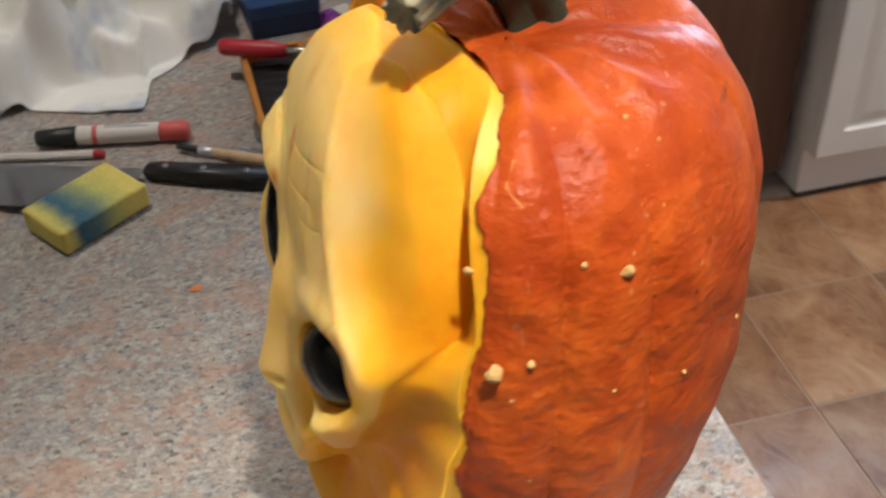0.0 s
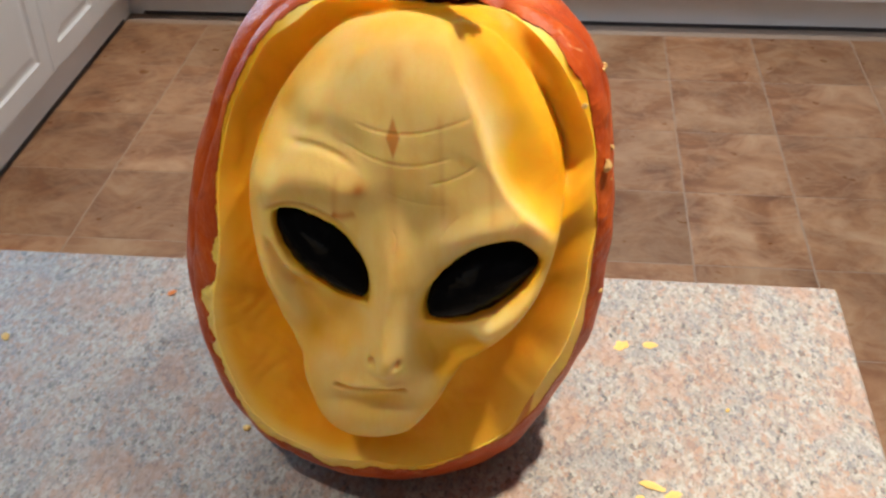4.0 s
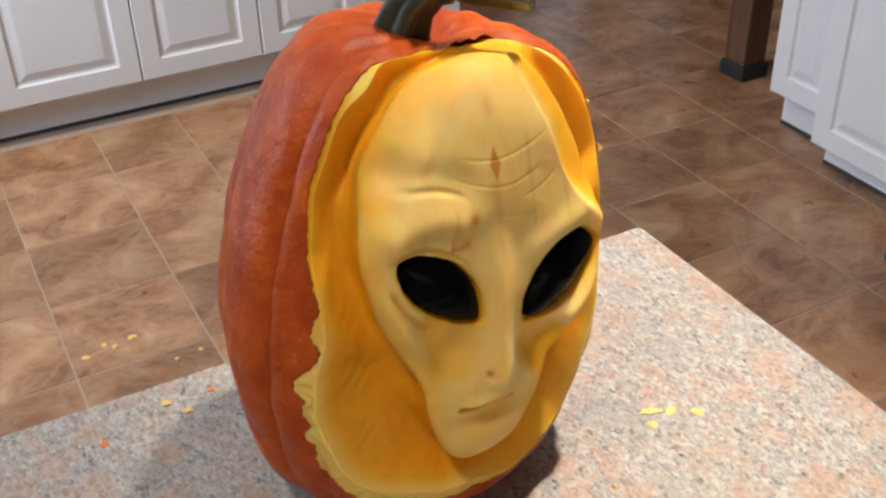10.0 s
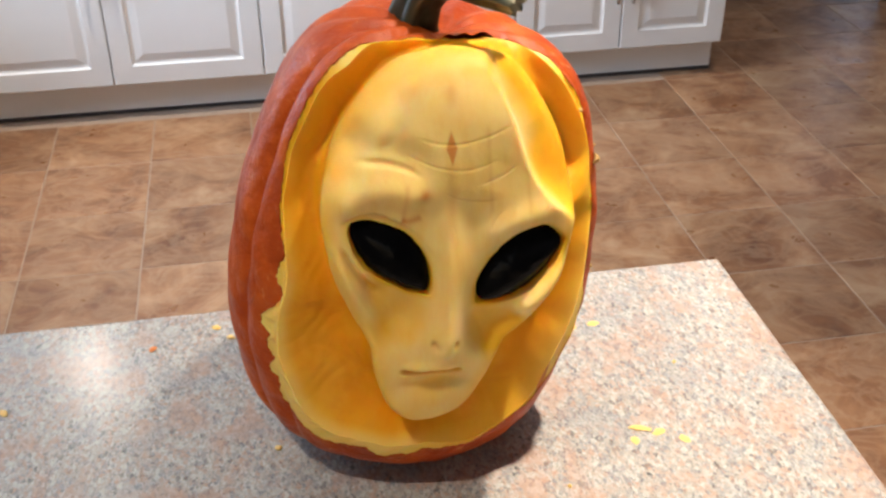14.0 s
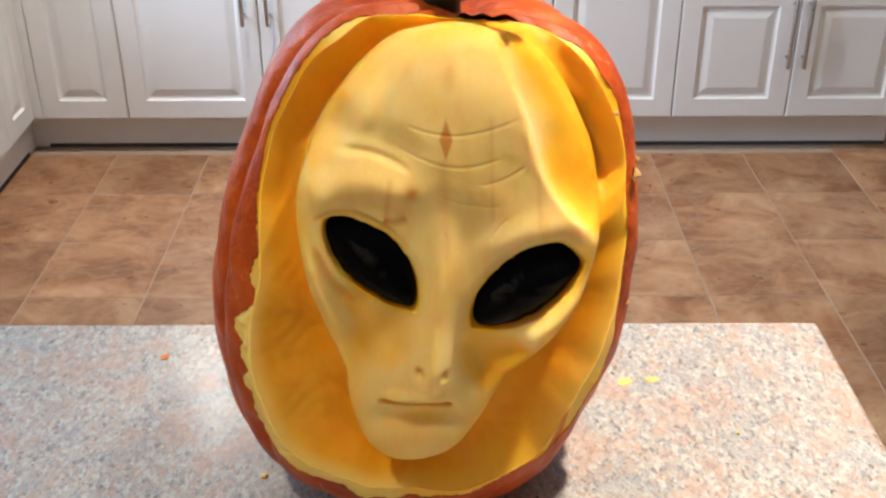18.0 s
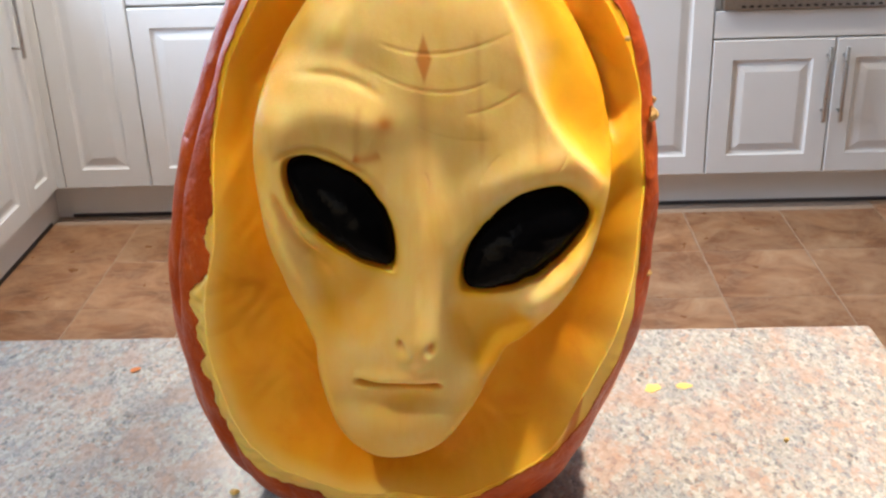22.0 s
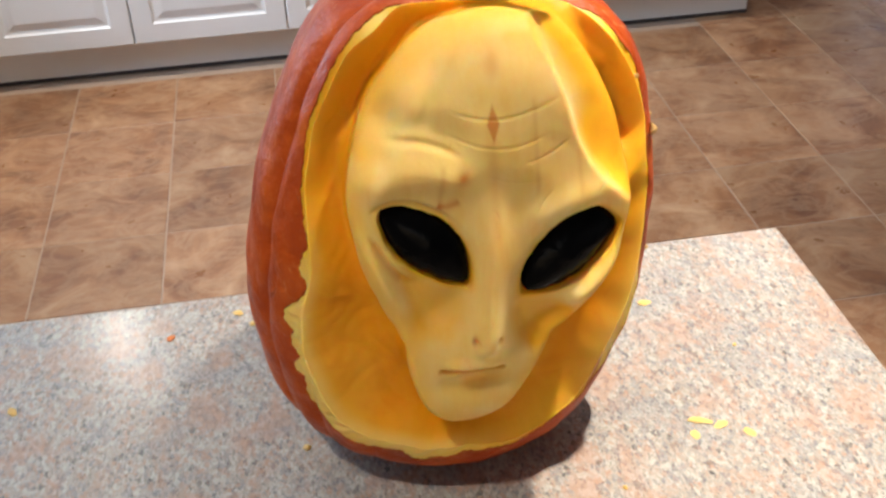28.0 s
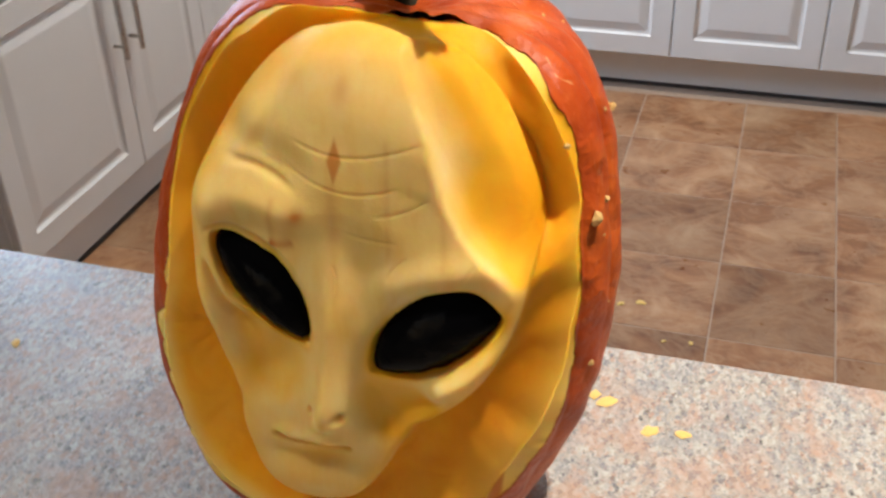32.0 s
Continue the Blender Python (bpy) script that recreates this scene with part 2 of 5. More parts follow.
def make_stem():
    n = Nodes("pumpkin_stem", 0.5)
    a = n.ramp(n.noise(40.0, 5.0, 0.65), (0.30, (0.012, 0.020, 0.013)), (0.52, (0.028, 0.044, 0.028)), (0.72, (0.070, 0.085, 0.052)))
    data = n.t.nodes.new("ShaderNodeAttribute")
    data.attribute_name = "dry"
    a = n.mix(n.channel(data.outputs["Color"], 0), a, n.mix(n.noise(220.0), (0.30, 0.25, 0.14), (0.58, 0.52, 0.36)))
    n.colour(a)
    n.bump(n.noise(90.0, 5.0), 0.5, 0.002)
    return n.m


def make_wood(name, dark, light, scale=9.0, rough=0.42):
    n = Nodes(name, rough)
    grain = n.noise(scale, 6.0, 0.6, n.stretch(6, 6, 0.5), 0.8)
    n.colour(n.ramp(grain, (0.3, dark), (0.7, light)))
    n.rough(n.ramp(n.noise(30.0), (0.3, rough - 0.06), (0.7, rough + 0.1)))
    n.bump(n.noise(scale * 4, 4.0, 0.6, n.stretch(6, 6, 0.5)), 0.12, 0.0008)
    return n.m


GRANITE, TILE, RIND, FLESH, STEM = make_granite(), make_tile(), make_rind(), make_flesh(), make_stem()
GROUT = plain("grout", (0.40, 0.29, 0.21), 0.7, vary=0.2, scale=60)
WHITE = plain("white_cabinet_paint", (0.72, 0.71, 0.69), 0.36, vary=0.04, scale=12)
WALL = plain("wall_paint", (0.62, 0.59, 0.53), 0.75, vary=0.05, scale=8, bump=0.08)
CEIL = plain("ceiling_paint", (0.78, 0.77, 0.75), 0.85, vary=0.04, scale=8)
TEAL = plain("teal_wall_paint", (0.045, 0.16, 0.22), 0.7, vary=0.1, scale=4)
STEEL = plain("brushed_steel", (0.50, 0.49, 0.47), 0.30, 1.0, vary=0.1, scale=80)
BLACK = plain("black_plastic", (0.014, 0.014, 0.015), 0.42, vary=0.2, scale=50)
RUBBER = plain("black_rubber", (0.02, 0.02, 0.02), 0.65, vary=0.2, scale=40)
SHADOW_GAP = plain("plinth_shade_paint", (0.05, 0.04, 0.035), 0.6)
DARK_GLASS = plain("oven_glass", (0.008, 0.008, 0.009), 0.08, vary=0.1)
BROWN = make_wood("dark_brown_wood", (0.055, 0.024, 0.015), (0.105, 0.050, 0.032), 5.0, 0.38)
POST = make_wood("reddish_brown_wood", (0.075, 0.030, 0.016), (0.16, 0.075, 0.045), 7.0)


# ---- building helpers ----
def mesh_part(name, mesh, material, parent=None, label="", smooth=False):
    mesh.materials.append(material)
    if smooth:
        mesh.polygons.foreach_set("use_smooth", [True] * len(mesh.polygons))
    ob = new(name, mesh)
    if parent:
        ob.parent = parent
    return tagged(ob, label) if label else ob


def part(name, bm, material, parent=None, label="", smooth=False):
    mesh = bpy.data.meshes.new(name)
    bmesh.ops.recalc_face_normals(bm, faces=bm.faces)
    bm.to_mesh(mesh)
    bm.free()
    return mesh_part(name, mesh, material, parent, label, smooth)


def thing(name, label, category, m=None, group="", kind=""):
    ob = new(name)
    ob.empty_display_size = 0.05
    if m is not None:
        ob.matrix_basis = m
    return tagged(ob, label, category, group, kind)


def block(x0, x1, y0, y1, z0, z1, bevel=0.0, segments=2):
    bm = bmesh.new()
    bmesh.ops.create_cube(bm, size=1.0, matrix=Matrix.LocRotScale(((x0 + x1) / 2, (y0 + y1) / 2, (z0 + z1) / 2), None, (x1 - x0, y1 - y0, z1 - z0)))
    if bevel:
        bmesh.ops.bevel(bm, geom=bm.edges[:], offset=bevel, segments=segments, profile=0.6, affect="EDGES")
    return bm


def lathe(profile, sides=32, m=None):
    """A turned body from (radius, height) pairs."""
    bm = bmesh.new()
    rings = []
    for r, z in profile:
        rings.append([bm.verts.new((r * math.cos(2 * math.pi * k / sides), r * math.sin(2 * math.pi * k / sides), z)) for k in range(sides)])
    for a, b in zip(rings, rings[1:]):
        for k in range(sides):
            bm.faces.new((a[k], a[(k + 1) % sides], b[(k + 1) % sides], b[k]))
    bm.faces.new(rings[0][::-1]), bm.faces.new(rings[-1])
    if m is not None:
        bm.transform(m)
    return bm


def tube(path, radii, sides=12):
    """A round rod along a path of points, with a radius at each of them."""
    pts = [Vector(p) for p in path]
    bm, rings = bmesh.new(), []
    up = Vector((0.12, 0.2, 1)).normalized()
    for k, p in enumerate(pts):
        ahead = (pts[min(k + 1, len(pts) - 1)] - pts[max(k - 1, 0)]).normalized()
        a = ahead.cross(up if abs(ahead.dot(up)) < 0.95 else Vector((1, 0, 0))).normalized()
        b = ahead.cross(a)
        rings.append([bm.verts.new(p + radii[k] * (math.cos(q) * a + math.sin(q) * b)) for q in (2 * math.pi * j / sides for j in range(sides))])
    for a, b in zip(rings, rings[1:]):
        for k in range(sides):
            bm.faces.new((a[k], a[(k + 1) % sides], b[(k + 1) % sides], b[k]))
    bm.faces.new(rings[0][::-1]), bm.faces.new(rings[-1])
    return bm


def wall(name, x0, x1, y0, y1, z0, z1, material):
    return tagged(part(name, block(x0, x1, y0, y1, z0, z1), material), kind="structure")


# ---- the room ----
# fitted lines: back cabinet fronts at y 2.93, side cabinet fronts at x -1.09, island top at z 0.92
BACK, SIDE, TOP = 2.93, -1.09, 0.92
floor = wall("floor", -1.9, 4.2, -3.4, 6.4, -0.12, -0.0014, GROUT)
tagged(floor, "brown mottled tile floor with pale joints", "floor")
tagged(wall("wall_north", -1.9, 1.70, 3.56, 3.68, 0, 2.5, WALL), "plain wall behind the white cabinets", "wall")
tagged(wall("wall_north_side", 2.72, 4.2, 3.56, 3.68, 0, 2.5, WALL), "plain wall beside the open doorway", "wall")
tagged(wall("wall_far", 1.5, 4.2, 6.2, 6.32, 0, 2.5, TEAL), "teal painted far wall", "wall")
tagged(wall("wall_hall", 1.58, 1.70, 3.68, 6.2, 0, 2.5, TEAL), "teal painted hall wall", "wall")
tagged(wall("wall_south_low", -1.9, 4.2, -3.42, -3.30, 0, 0.1, WALL), "plain wall under the unseen rear opening", "wall")
for name, x0, x1, z0, z1 in (("wall_south_west", -1.9, -1.5, 0.1, 2.5), ("wall_south_east", 0.9, 4.2, 0.1, 2.5), ("wall_south_top", -1.5, 0.9, 2.12, 2.5)):
    tagged(wall(name, x0, x1, -3.42, -3.30, z0, z1, WALL), "plain wall round the unseen rear opening", "wall")
for name, y0, y1, z0, z1 in (("wall_west_low", -3.3, 3.56, 0, 1.1), ("wall_west_top", -3.3, 3.56, 2.30, 2.5), ("wall_west_south", -3.3, 1.08, 1.1, 2.30), ("wall_west_north", 2.42, 3.56, 1.1, 2.30)):
    tagged(wall(name, -1.9, -1.75, y0, y1, z0, z1, WALL), "plain wall round the side window", "wall")
for name, y0, y1, z0, z1 in (("wall_east_south", -3.3, 3.7, 0, 2.5), ("wall_east_north", 5.5, 6.2, 0, 2.5), ("wall_east_low", 3.7, 5.5, 0, 0.45), ("wall_east_top", 3.7, 5.5, 2.15, 2.5)):
    tagged(wall(name, 3.6, 3.72, y0, y1, z0, z1, WALL), "plain wall at the side of the room", "wall")
tagged(wall("ceiling", -1.9, 4.2, -3.42, 6.32, CEILING, CEILING + 0.1, CEIL), "white painted ceiling", "ceiling")


def ceiling_light(x, y):
    lamp = thing("ceiling_light", "round recessed ceiling spotlight with a white ring", "lamp", pose(x, y, CEILING - 0.004), group="recessed ceiling lights")
    ring = lathe([(0.062, -0.004), (0.085, -0.004), (0.088, 0.0), (0.060, 0.003)], 40)
    part("ring", ring, WHITE, lamp, "", True)
    part("reflector", lathe([(0.058, 0.003), (0.050, 0.003)], 32), GLOW, lamp)


glow = Nodes("lamp_glow")
glow.b.inputs["Emission Color"].default_value = (*WARM, 1)
glow.b.inputs["Emission Strength"].default_value = 12.0
GLOW = glow.m
for lx, ly, watts, beam, _ in LAMPS:
    ceiling_light(lx, ly)


# ---- cabinets ----
def panel_door(w, h, frame_w=0.06, thick=0.02):
    """A door with a raised and bevelled middle panel; its face looks along -y, its lower corner is at the origin."""
    bm = bmesh.new()
    rings = [(0.0, thick), (0.0, 0.003), (0.003, 0.0), (frame_w, 0.0), (frame_w + 0.005, 0.0075), (frame_w + 0.012, 0.0085), (frame_w + 0.036, 0.002), (frame_w + 0.040, 0.0015)]
    made = []
    for inset, depth in rings:
        made.append([bm.verts.new((x, depth, z)) for x, z in ((inset, inset), (w - inset, inset), (w - inset, h - inset), (inset, h - inset))])
    for a, b in zip(made, made[1:]):
        for k in range(4):
            bm.faces.new((a[k], a[(k + 1) % 4], b[(k + 1) % 4], b[k]))
    bm.faces.new(made[-1]), bm.faces.new(made[0][::-1])
    return bm


def bar_handle(parent, x, z0, z1, y=-0.032):
    """An upright steel bar on two short posts."""
    handle = part("handle", tube([(x, y, z0), (x, y, z0 + 0.003), (x, y, z1 - 0.003), (x, y, z1)], [0.0052, 0.0062, 0.0062, 0.0052], 14), STEEL, parent, "brushed steel bar handle", True)
    for z in (z0 + 0.03, z1 - 0.03):
        part("post", tube([(x, y, z), (x, -0.001, z)], [0.0045, 0.0045], 10), STEEL, handle, "", True)


def cabinet(label, m, w, h, doors, group, depth=0.56, z0=0.125, plinth=True, recess=0.072):
    """A cabinet unit in its own frame: x along its front, face at y 0. doors: (x0, x1, z0, z1, handle x or None, handle z0)."""
    unit = thing("cabinet", label, "cabinet", m, group=group)
    part("body", block(0.001, w - 0.001, 0.022, depth, z0 + 0.002, h, 0.0015, 1), WHITE, unit)
    if plinth:
        part("plinth", block(0.0, w, recess, depth - 0.02, 0.012, z0 + 0.001), WHITE, unit)
        # the shaded gap at the floor, put in as a dark strip
        part("plinth_strip", block(0.0, w, recess - 0.003, recess + 0.018, 0.0, 0.0118), SHADOW_GAP, unit, "dark strip standing in for the shade under the plinth")
    for x0, x1, a, b, hx, hz in doors:
        bm = panel_door(x1 - x0 - 0.004, b - a - 0.004)
        leaf = part("door", bm, WHITE, unit)
        leaf.location = (x0 + 0.002, 0, a + 0.002)
        if hx is not None:
            bar_handle(leaf, hx - x0 - 0.002, hz - a, hz + 0.228 - a)
    return unit


G = "white kitchen base cabinets"
BACK_AT = lambda x: pose(x, BACK, 0)  # noqa: E731
cabinet("white corner cabinet with a raised panel door", BACK_AT(-1.085), 0.295, 0.87, [(0.02, 0.295, 0.125, 0.87, None, 0)], G)
cabinet("white base cabinet with one drawer front above a door", BACK_AT(-0.79), 0.44, 0.87, [(0, 0.44, 0.125, 0.69, 0.396, 0.435), (0, 0.44, 0.694, 0.87, None, 0)], G)
cabinet("white base cabinet with one raised panel door", BACK_AT(-0.35), 0.47, 0.87, [(0, 0.47, 0.125, 0.69, 0.032, 0.435), (0, 0.47, 0.694, 0.87, None, 0)], G)
cabinet("white base cabinet with one raised panel door", BACK_AT(0.12), 0.43, 0.87, [(0, 0.43, 0.125, 0.69, None, 0), (0, 0.43, 0.694, 0.87, None, 0)], G)
cabinet("tall white larder cabinet with a long door", BACK_AT(0.55), 0.393, 2.1, [(0, 0.393, 0.125, 1.30, None, 0), (0, 0.393, 1.304, 2.1, None, 0)], "tall cabinets")
cabinet("tall white oven cabinet with a pair of low doors", BACK_AT(0.943), 0.729, 2.1, [(0.0, 0.362, 0.125, 0.548, 0.338, 0.295), (0.362, 0.729, 0.125, 0.548, 0.387, 0.295), (0, 0.729, 1.5, 2.1, None, 0)], "tall cabinets")
oven_panel = tagged(part("filler_panel", block(0.945, 1.670, BACK, BACK + 0.021, 0.552, 0.632, 0.0015, 1), WHITE), "white filler panel under the oven", "panel")
oven = thing("oven", "built-in oven with black glass and a steel trim", "oven", pose(0.962, BACK, 0.640))
part("trim", block(0, 0.69, -0.022, 0.015, 0.0, 0.038, 0.002), STEEL, oven, "brushed steel lower trim with vent slots")
for k in range(26):
    part("vent_slot", block(0.05 + k * 0.023, 0.062 + k * 0.023, -0.0235, -0.0215, 0.006, 0.012), BLACK, oven)
part("glass", block(0.03, 0.66, -0.018, 0.015, 0.040, 0.50, 0.003), DARK_GLASS, oven, "black oven glass")
part("side_trim", block(0, 0.03, -0.022, 0.015, 0.040, 0.56, 0.002), STEEL, oven)
part("side_trim", block(0.66, 0.69, -0.022, 0.015, 0.040, 0.56, 0.002), STEEL, oven)
part("control_panel", block(0.03, 0.66, -0.02, 0.015, 0.502, 0.56, 0.002), STEEL, oven)
tagged(part("worktop", block(-1.72, 0.548, BACK - 0.02, 3.555, 0.872, 0.905, 0.004), GRANITE), "granite worktop on the back cabinets", "worktop")

SIDE_AT = lambda y: pose(SIDE, y, 0, 0, 0, 90)  # noqa: E731
for y0, y1, hy in ((1.43, 1.942, 1.908), (1.942, 2.325, 1.978), (2.325, 2.70, None), (2.70, 2.93, 2.792)):
    hz = 0.43 if hy and hy < 2.5 else 0.58
    tall = 0.69 if hz < 0.5 else 0.87
    doors = [(0, y1 - y0, 0.125, tall, hy - y0 if hy else None, hz)] + ([(0, y1 - y0, 0.694, 0.87, None, 0)] if tall < 0.8 else [])
    cabinet("white side cabinet with a raised panel door", SIDE_AT(y0), y1 - y0, 0.87, doors, G, recess=0.042)
tagged(part("filler_panel", block(SIDE - 0.022, SIDE + 0.024, BACK + 0.001, BACK + 0.020, 0.125, 0.869, 0.0015, 1), WHITE), "white filler panel in the cabinet corner", "panel")
corner = thing("corner_plinth", "white plinth boards meeting in the cabinet corner", "plinth", pose(SIDE, BACK, 0))
part("board", block(-0.060, 0.0045, 0.072, 0.090, 0.0, 0.124), WHITE, corner)
part("board", block(-0.060, -0.0425, 0.0005, 0.0715, 0.0, 0.124), WHITE, corner)
tagged(part("worktop", block(-1.72, SIDE + 0.02, 1.425, BACK - 0.022, 0.872, 0.905, 0.004), GRANITE), "granite worktop on the side cabinets", "worktop")

hutch = thing("wooden_cabinet", "tall dark brown wooden cabinet with flat doors", "cabinet", pose(-1.16, 0, 0))
part("body", block(-0.55, -0.024, -0.55, 1.40, 0.06, 2.0, 0.003), BROWN, hutch)
part("base", block(-0.53, -0.06, -0.54, 1.39, 0.0, 0.059), BLACK, hutch, "black recessed base")
for k in range(4):
    part("door", block(-0.022, 0.0, -0.55 + k * 0.4875 + 0.002, -0.55 + (k + 1) * 0.4875 - 0.002, 0.062, 1.998, 0.003), BROWN, hutch)

# the far side: white units, a post, an open door
cabinet("narrow white base cabinet with a raised panel door", pose(2.145, 1.905, 0, 0, 0, -90), 0.25, 0.87, [(0, 0.25, 0.125, 0.87, None, 0)], G, depth=0.6)
cabinet("white base cabinet standing forward of its neighbour", pose(2.07, 1.652, 0, 0, 0, -90), 0.57, 0.87, [(0, 0.57, 0.085, 0.87, None, 0)], G, depth=0.675, z0=0.085)
tagged(part("worktop", block(2.05, 2.76, 1.08, 1.925, 0.872, 0.905, 0.004), GRANITE), "granite worktop on the far units", "worktop")
post = thing("wooden_post", "reddish brown square wooden post on a black foot", "post", pose(2.36, 2.24, 0))
part("shaft", block(-0.047, 0.047, -0.047, 0.047, 0.05, 1.1, 0.006), POST, post)
part("foot", block(-0.056, 0.056, -0.056, 0.056, 0.0, 0.05, 0.008), RUBBER, post, "black rubber foot")
stool = thing("bar_stool", "dark wooden bar stool on black feet", "stool", pose(2.10, 1.02, 0))
part("seat", block(-0.19, 0.19, -0.19, 0.19, 0.62, 0.655, 0.012, 3), POST, stool)
for sx, sy in ((-1, 1), (1, 1), (-1, -1), (1, -1)):
    part("leg", block(sx * 0.165 - 0.019, sx * 0.165 + 0.019, sy * 0.165 - 0.019, sy * 0.165 + 0.019, 0.035, 0.62, 0.004), POST, stool)
    part("foot", block(sx * 0.165 - 0.027, sx * 0.165 + 0.027, sy * 0.165 - 0.027, sy * 0.165 + 0.027, 0.0, 0.036, 0.006), RUBBER, stool, "black rubber foot")
door_leaf = part("door_1", block(2.64, 2.68, 2.93, 3.55, 0.02, 2.05, 0.003), WHITE)
tagged(door_leaf, "white door standing open", "door", kind="structure")
tagged(part("baseboard", block(2.725, 3.6, 3.53, 3.56, 0.0, 0.11, 0.004), WHITE), "white baseboard along the wall", "baseboard", kind="structure")

# ---- the island ----
island = thing("kitchen_island", "white kitchen island under a granite top", "island", pose(0, 0, 0))
part("body", block(-0.90, 0.49, -0.38, 0.43, 0.10, 0.884, 0.003), WHITE, island)
part("plinth", block(-0.86, 0.45, -0.34, 0.37, 0.0, 0.10), BLACK, island)
bm = block(-0.95, 0.537, -0.46, 0.485, 0.886, TOP, 0.005, 3)
tagged(part("island_worktop", bm, GRANITE), "speckled pink and grey polished granite worktop", "worktop")

# ---- the carved pumpkin ----
FOOT = (0.1753, 0.303, TOP)
LEAN_R, BACK, HIGH, WIDEST = 0.1532, 0.0547, 0.3336, 0.1497
WIDE, FRONT, REAR = 0.1374, 0.1090, 0.1310
CO, SI = math.cos(LEAN_R), math.sin(LEAN_R)
MID_X, MID_Y, MID_Z = 0.21, 0.31, 1.10


def smooth(a, b, v):
    k = np.clip((v - a) / (b - a), 0, 1)
    return k * k * (3 - 2 * k)


def bell(v, w):
    return np.exp(-((v / w) ** 2))


def ribs(az):
    """Shallow uneven furrows round the pumpkin, by azimuth."""
    a = az + 0.10 * np.sin(3 * az + 1.0) + 0.06 * np.sin(5 * az)
    furrow = np.abs(np.sin(a * 6.5)) ** 0.5
    return 1 - 0.040 * (1 - furrow) * (0.7 + 0.5 * np.sin(2 * az + 0.7)) + 0.004 * np.sin(3 * az + 2.0)


def round_at(h, az):
    """Radius by height, from 0 to 1; the upper part is fuller behind."""
    up = h > WIDEST
    u = np.clip(np.where(up, (h - WIDEST) / (HIGH - WIDEST), (WIDEST - h) / WIDEST), 0, 1)
    full = 1.4 - 0.07 * bell(az - 0.45, 0.45) + 0.85 * smooth(0.55, 1.0, np.sin(az))
    return np.clip(1 - u ** np.where(up, full, 1.5), 0, 1) ** (1 / 4.94)


def shell(az, h, rough=1.0):
    """A point of the whole skin in the pumpkin's own upright frame, by azimuth and height."""
    r = round_at(h, az)
    up = h > WIDEST
    deepen = 1 + 2.2 * np.exp(-((r / 0.42) ** 2)) * up
    rib = 1 - (1 - ribs(az)) * deepen * rough
    sink = np.where(up, -0.008 * np.exp(-((r / 0.17) ** 2)), 0.022 * np.exp(-((r / 0.45) ** 2)))
    ridge = -0.0042 * np.where(up, np.exp(-(((r - 0.40) / 0.24) ** 2)), 0) * np.cos(az * 6.5) ** 2 * rough
    lump = 0.0016 * np.sin(5 * az + 31 * h) * np.sin(40 * h - 3 * az + 1.0) + 0.0008 * np.sin(17 * az + 90 * h) * np.sin(70 * h + 2 * az)
    k = r * rib + lump * 7 * r * rough
    return WIDE * k * np.cos(az), np.where(np.sin(az) < 0, FRONT, REAR) * k * np.sin(az) + BACK * h, h + sink + ridge


def to_world(px, py, pz):
    return FOOT[0] + px * CO + pz * SI, FOOT[1] + py, FOOT[2] - px * SI + pz * CO


def on_shell(theta, alpha, rough=1.0):
    """Where a ray from the middle, turned alpha from straight ahead towards the clock angle theta, leaves the skin."""
    dx, dy, dz = np.sin(alpha) * np.cos(theta), -np.cos(alpha), np.sin(alpha) * np.sin(theta)
    lo, hi = np.zeros(np.shape(alpha)), np.full(np.shape(alpha), 0.30)
    for _ in range(26):
        t = (lo + hi) / 2
        x, y, z = MID_X + dx * t - FOOT[0], MID_Y + dy * t - FOOT[1], MID_Z + dz * t - FOOT[2]
        lx, h = x * CO - z * SI, x * SI + z * CO
        ly = y - BACK * h
        az = np.arctan2(ly / np.where(ly < 0, FRONT, REAR), lx / WIDE)
        r = np.maximum(round_at(h, az), 1e-3)
        out = np.hypot(lx / (WIDE * r), ly / (np.where(ly < 0, FRONT, REAR) * r)) > 1
        out |= (h > HIGH) | (h < 0)
        lo, hi = np.where(out, lo, t), np.where(out, t, hi)
    return to_world(*shell(az, np.clip(h, 0, HIGH), rough))


def ring_of(knots):
    """A smooth closed outline: radius by angle in degrees, from a few knots."""
    a, r = np.array(knots, float).T
    a3, r3 = np.concatenate([a - 360, a, a + 360]), np.tile(r, 3)
    fine = np.arange(-360, 720, 1.0)
    v = np.interp(fine, a3, r3)
    k = np.hanning(13)
    v = np.convolve(v, k / k.sum(), "same")

    def at(theta):
        return np.interp(np.degrees(theta) % 360, fine, v)

    return at


# how far round the skin is cut away, in degrees from straight ahead, and the outline of the face
opening = ring_of([(0, 70), (8, 72.5), (19, 73), (25, 74.5), (30, 78), (39, 79.1), (44, 79.2), (51, 80.7), (57, 83.5), (62, 86.5), (67, 88), (71, 88.7), (80, 87), (86, 84), (97, 81.7), (105, 82.8), (111, 79.3), (120, 77), (128, 74.2), (138, 72.3), (143, 69.7), (152, 66.8), (160, 63), (169, 61), (176, 59.2), (181, 60.5), (193, 63.7), (206, 66.5), (217, 66), (225, 67), (230, 66), (236, 64), (242, 61), (252, 59), (262, 55.3), (269, 56.5), (276, 58.2), (283, 58.2), (289, 60), (298, 64), (305, 65.5), (312, 66), (321, 66.2), (326, 68), (335, 69.2), (345, 71), (352, 71)])
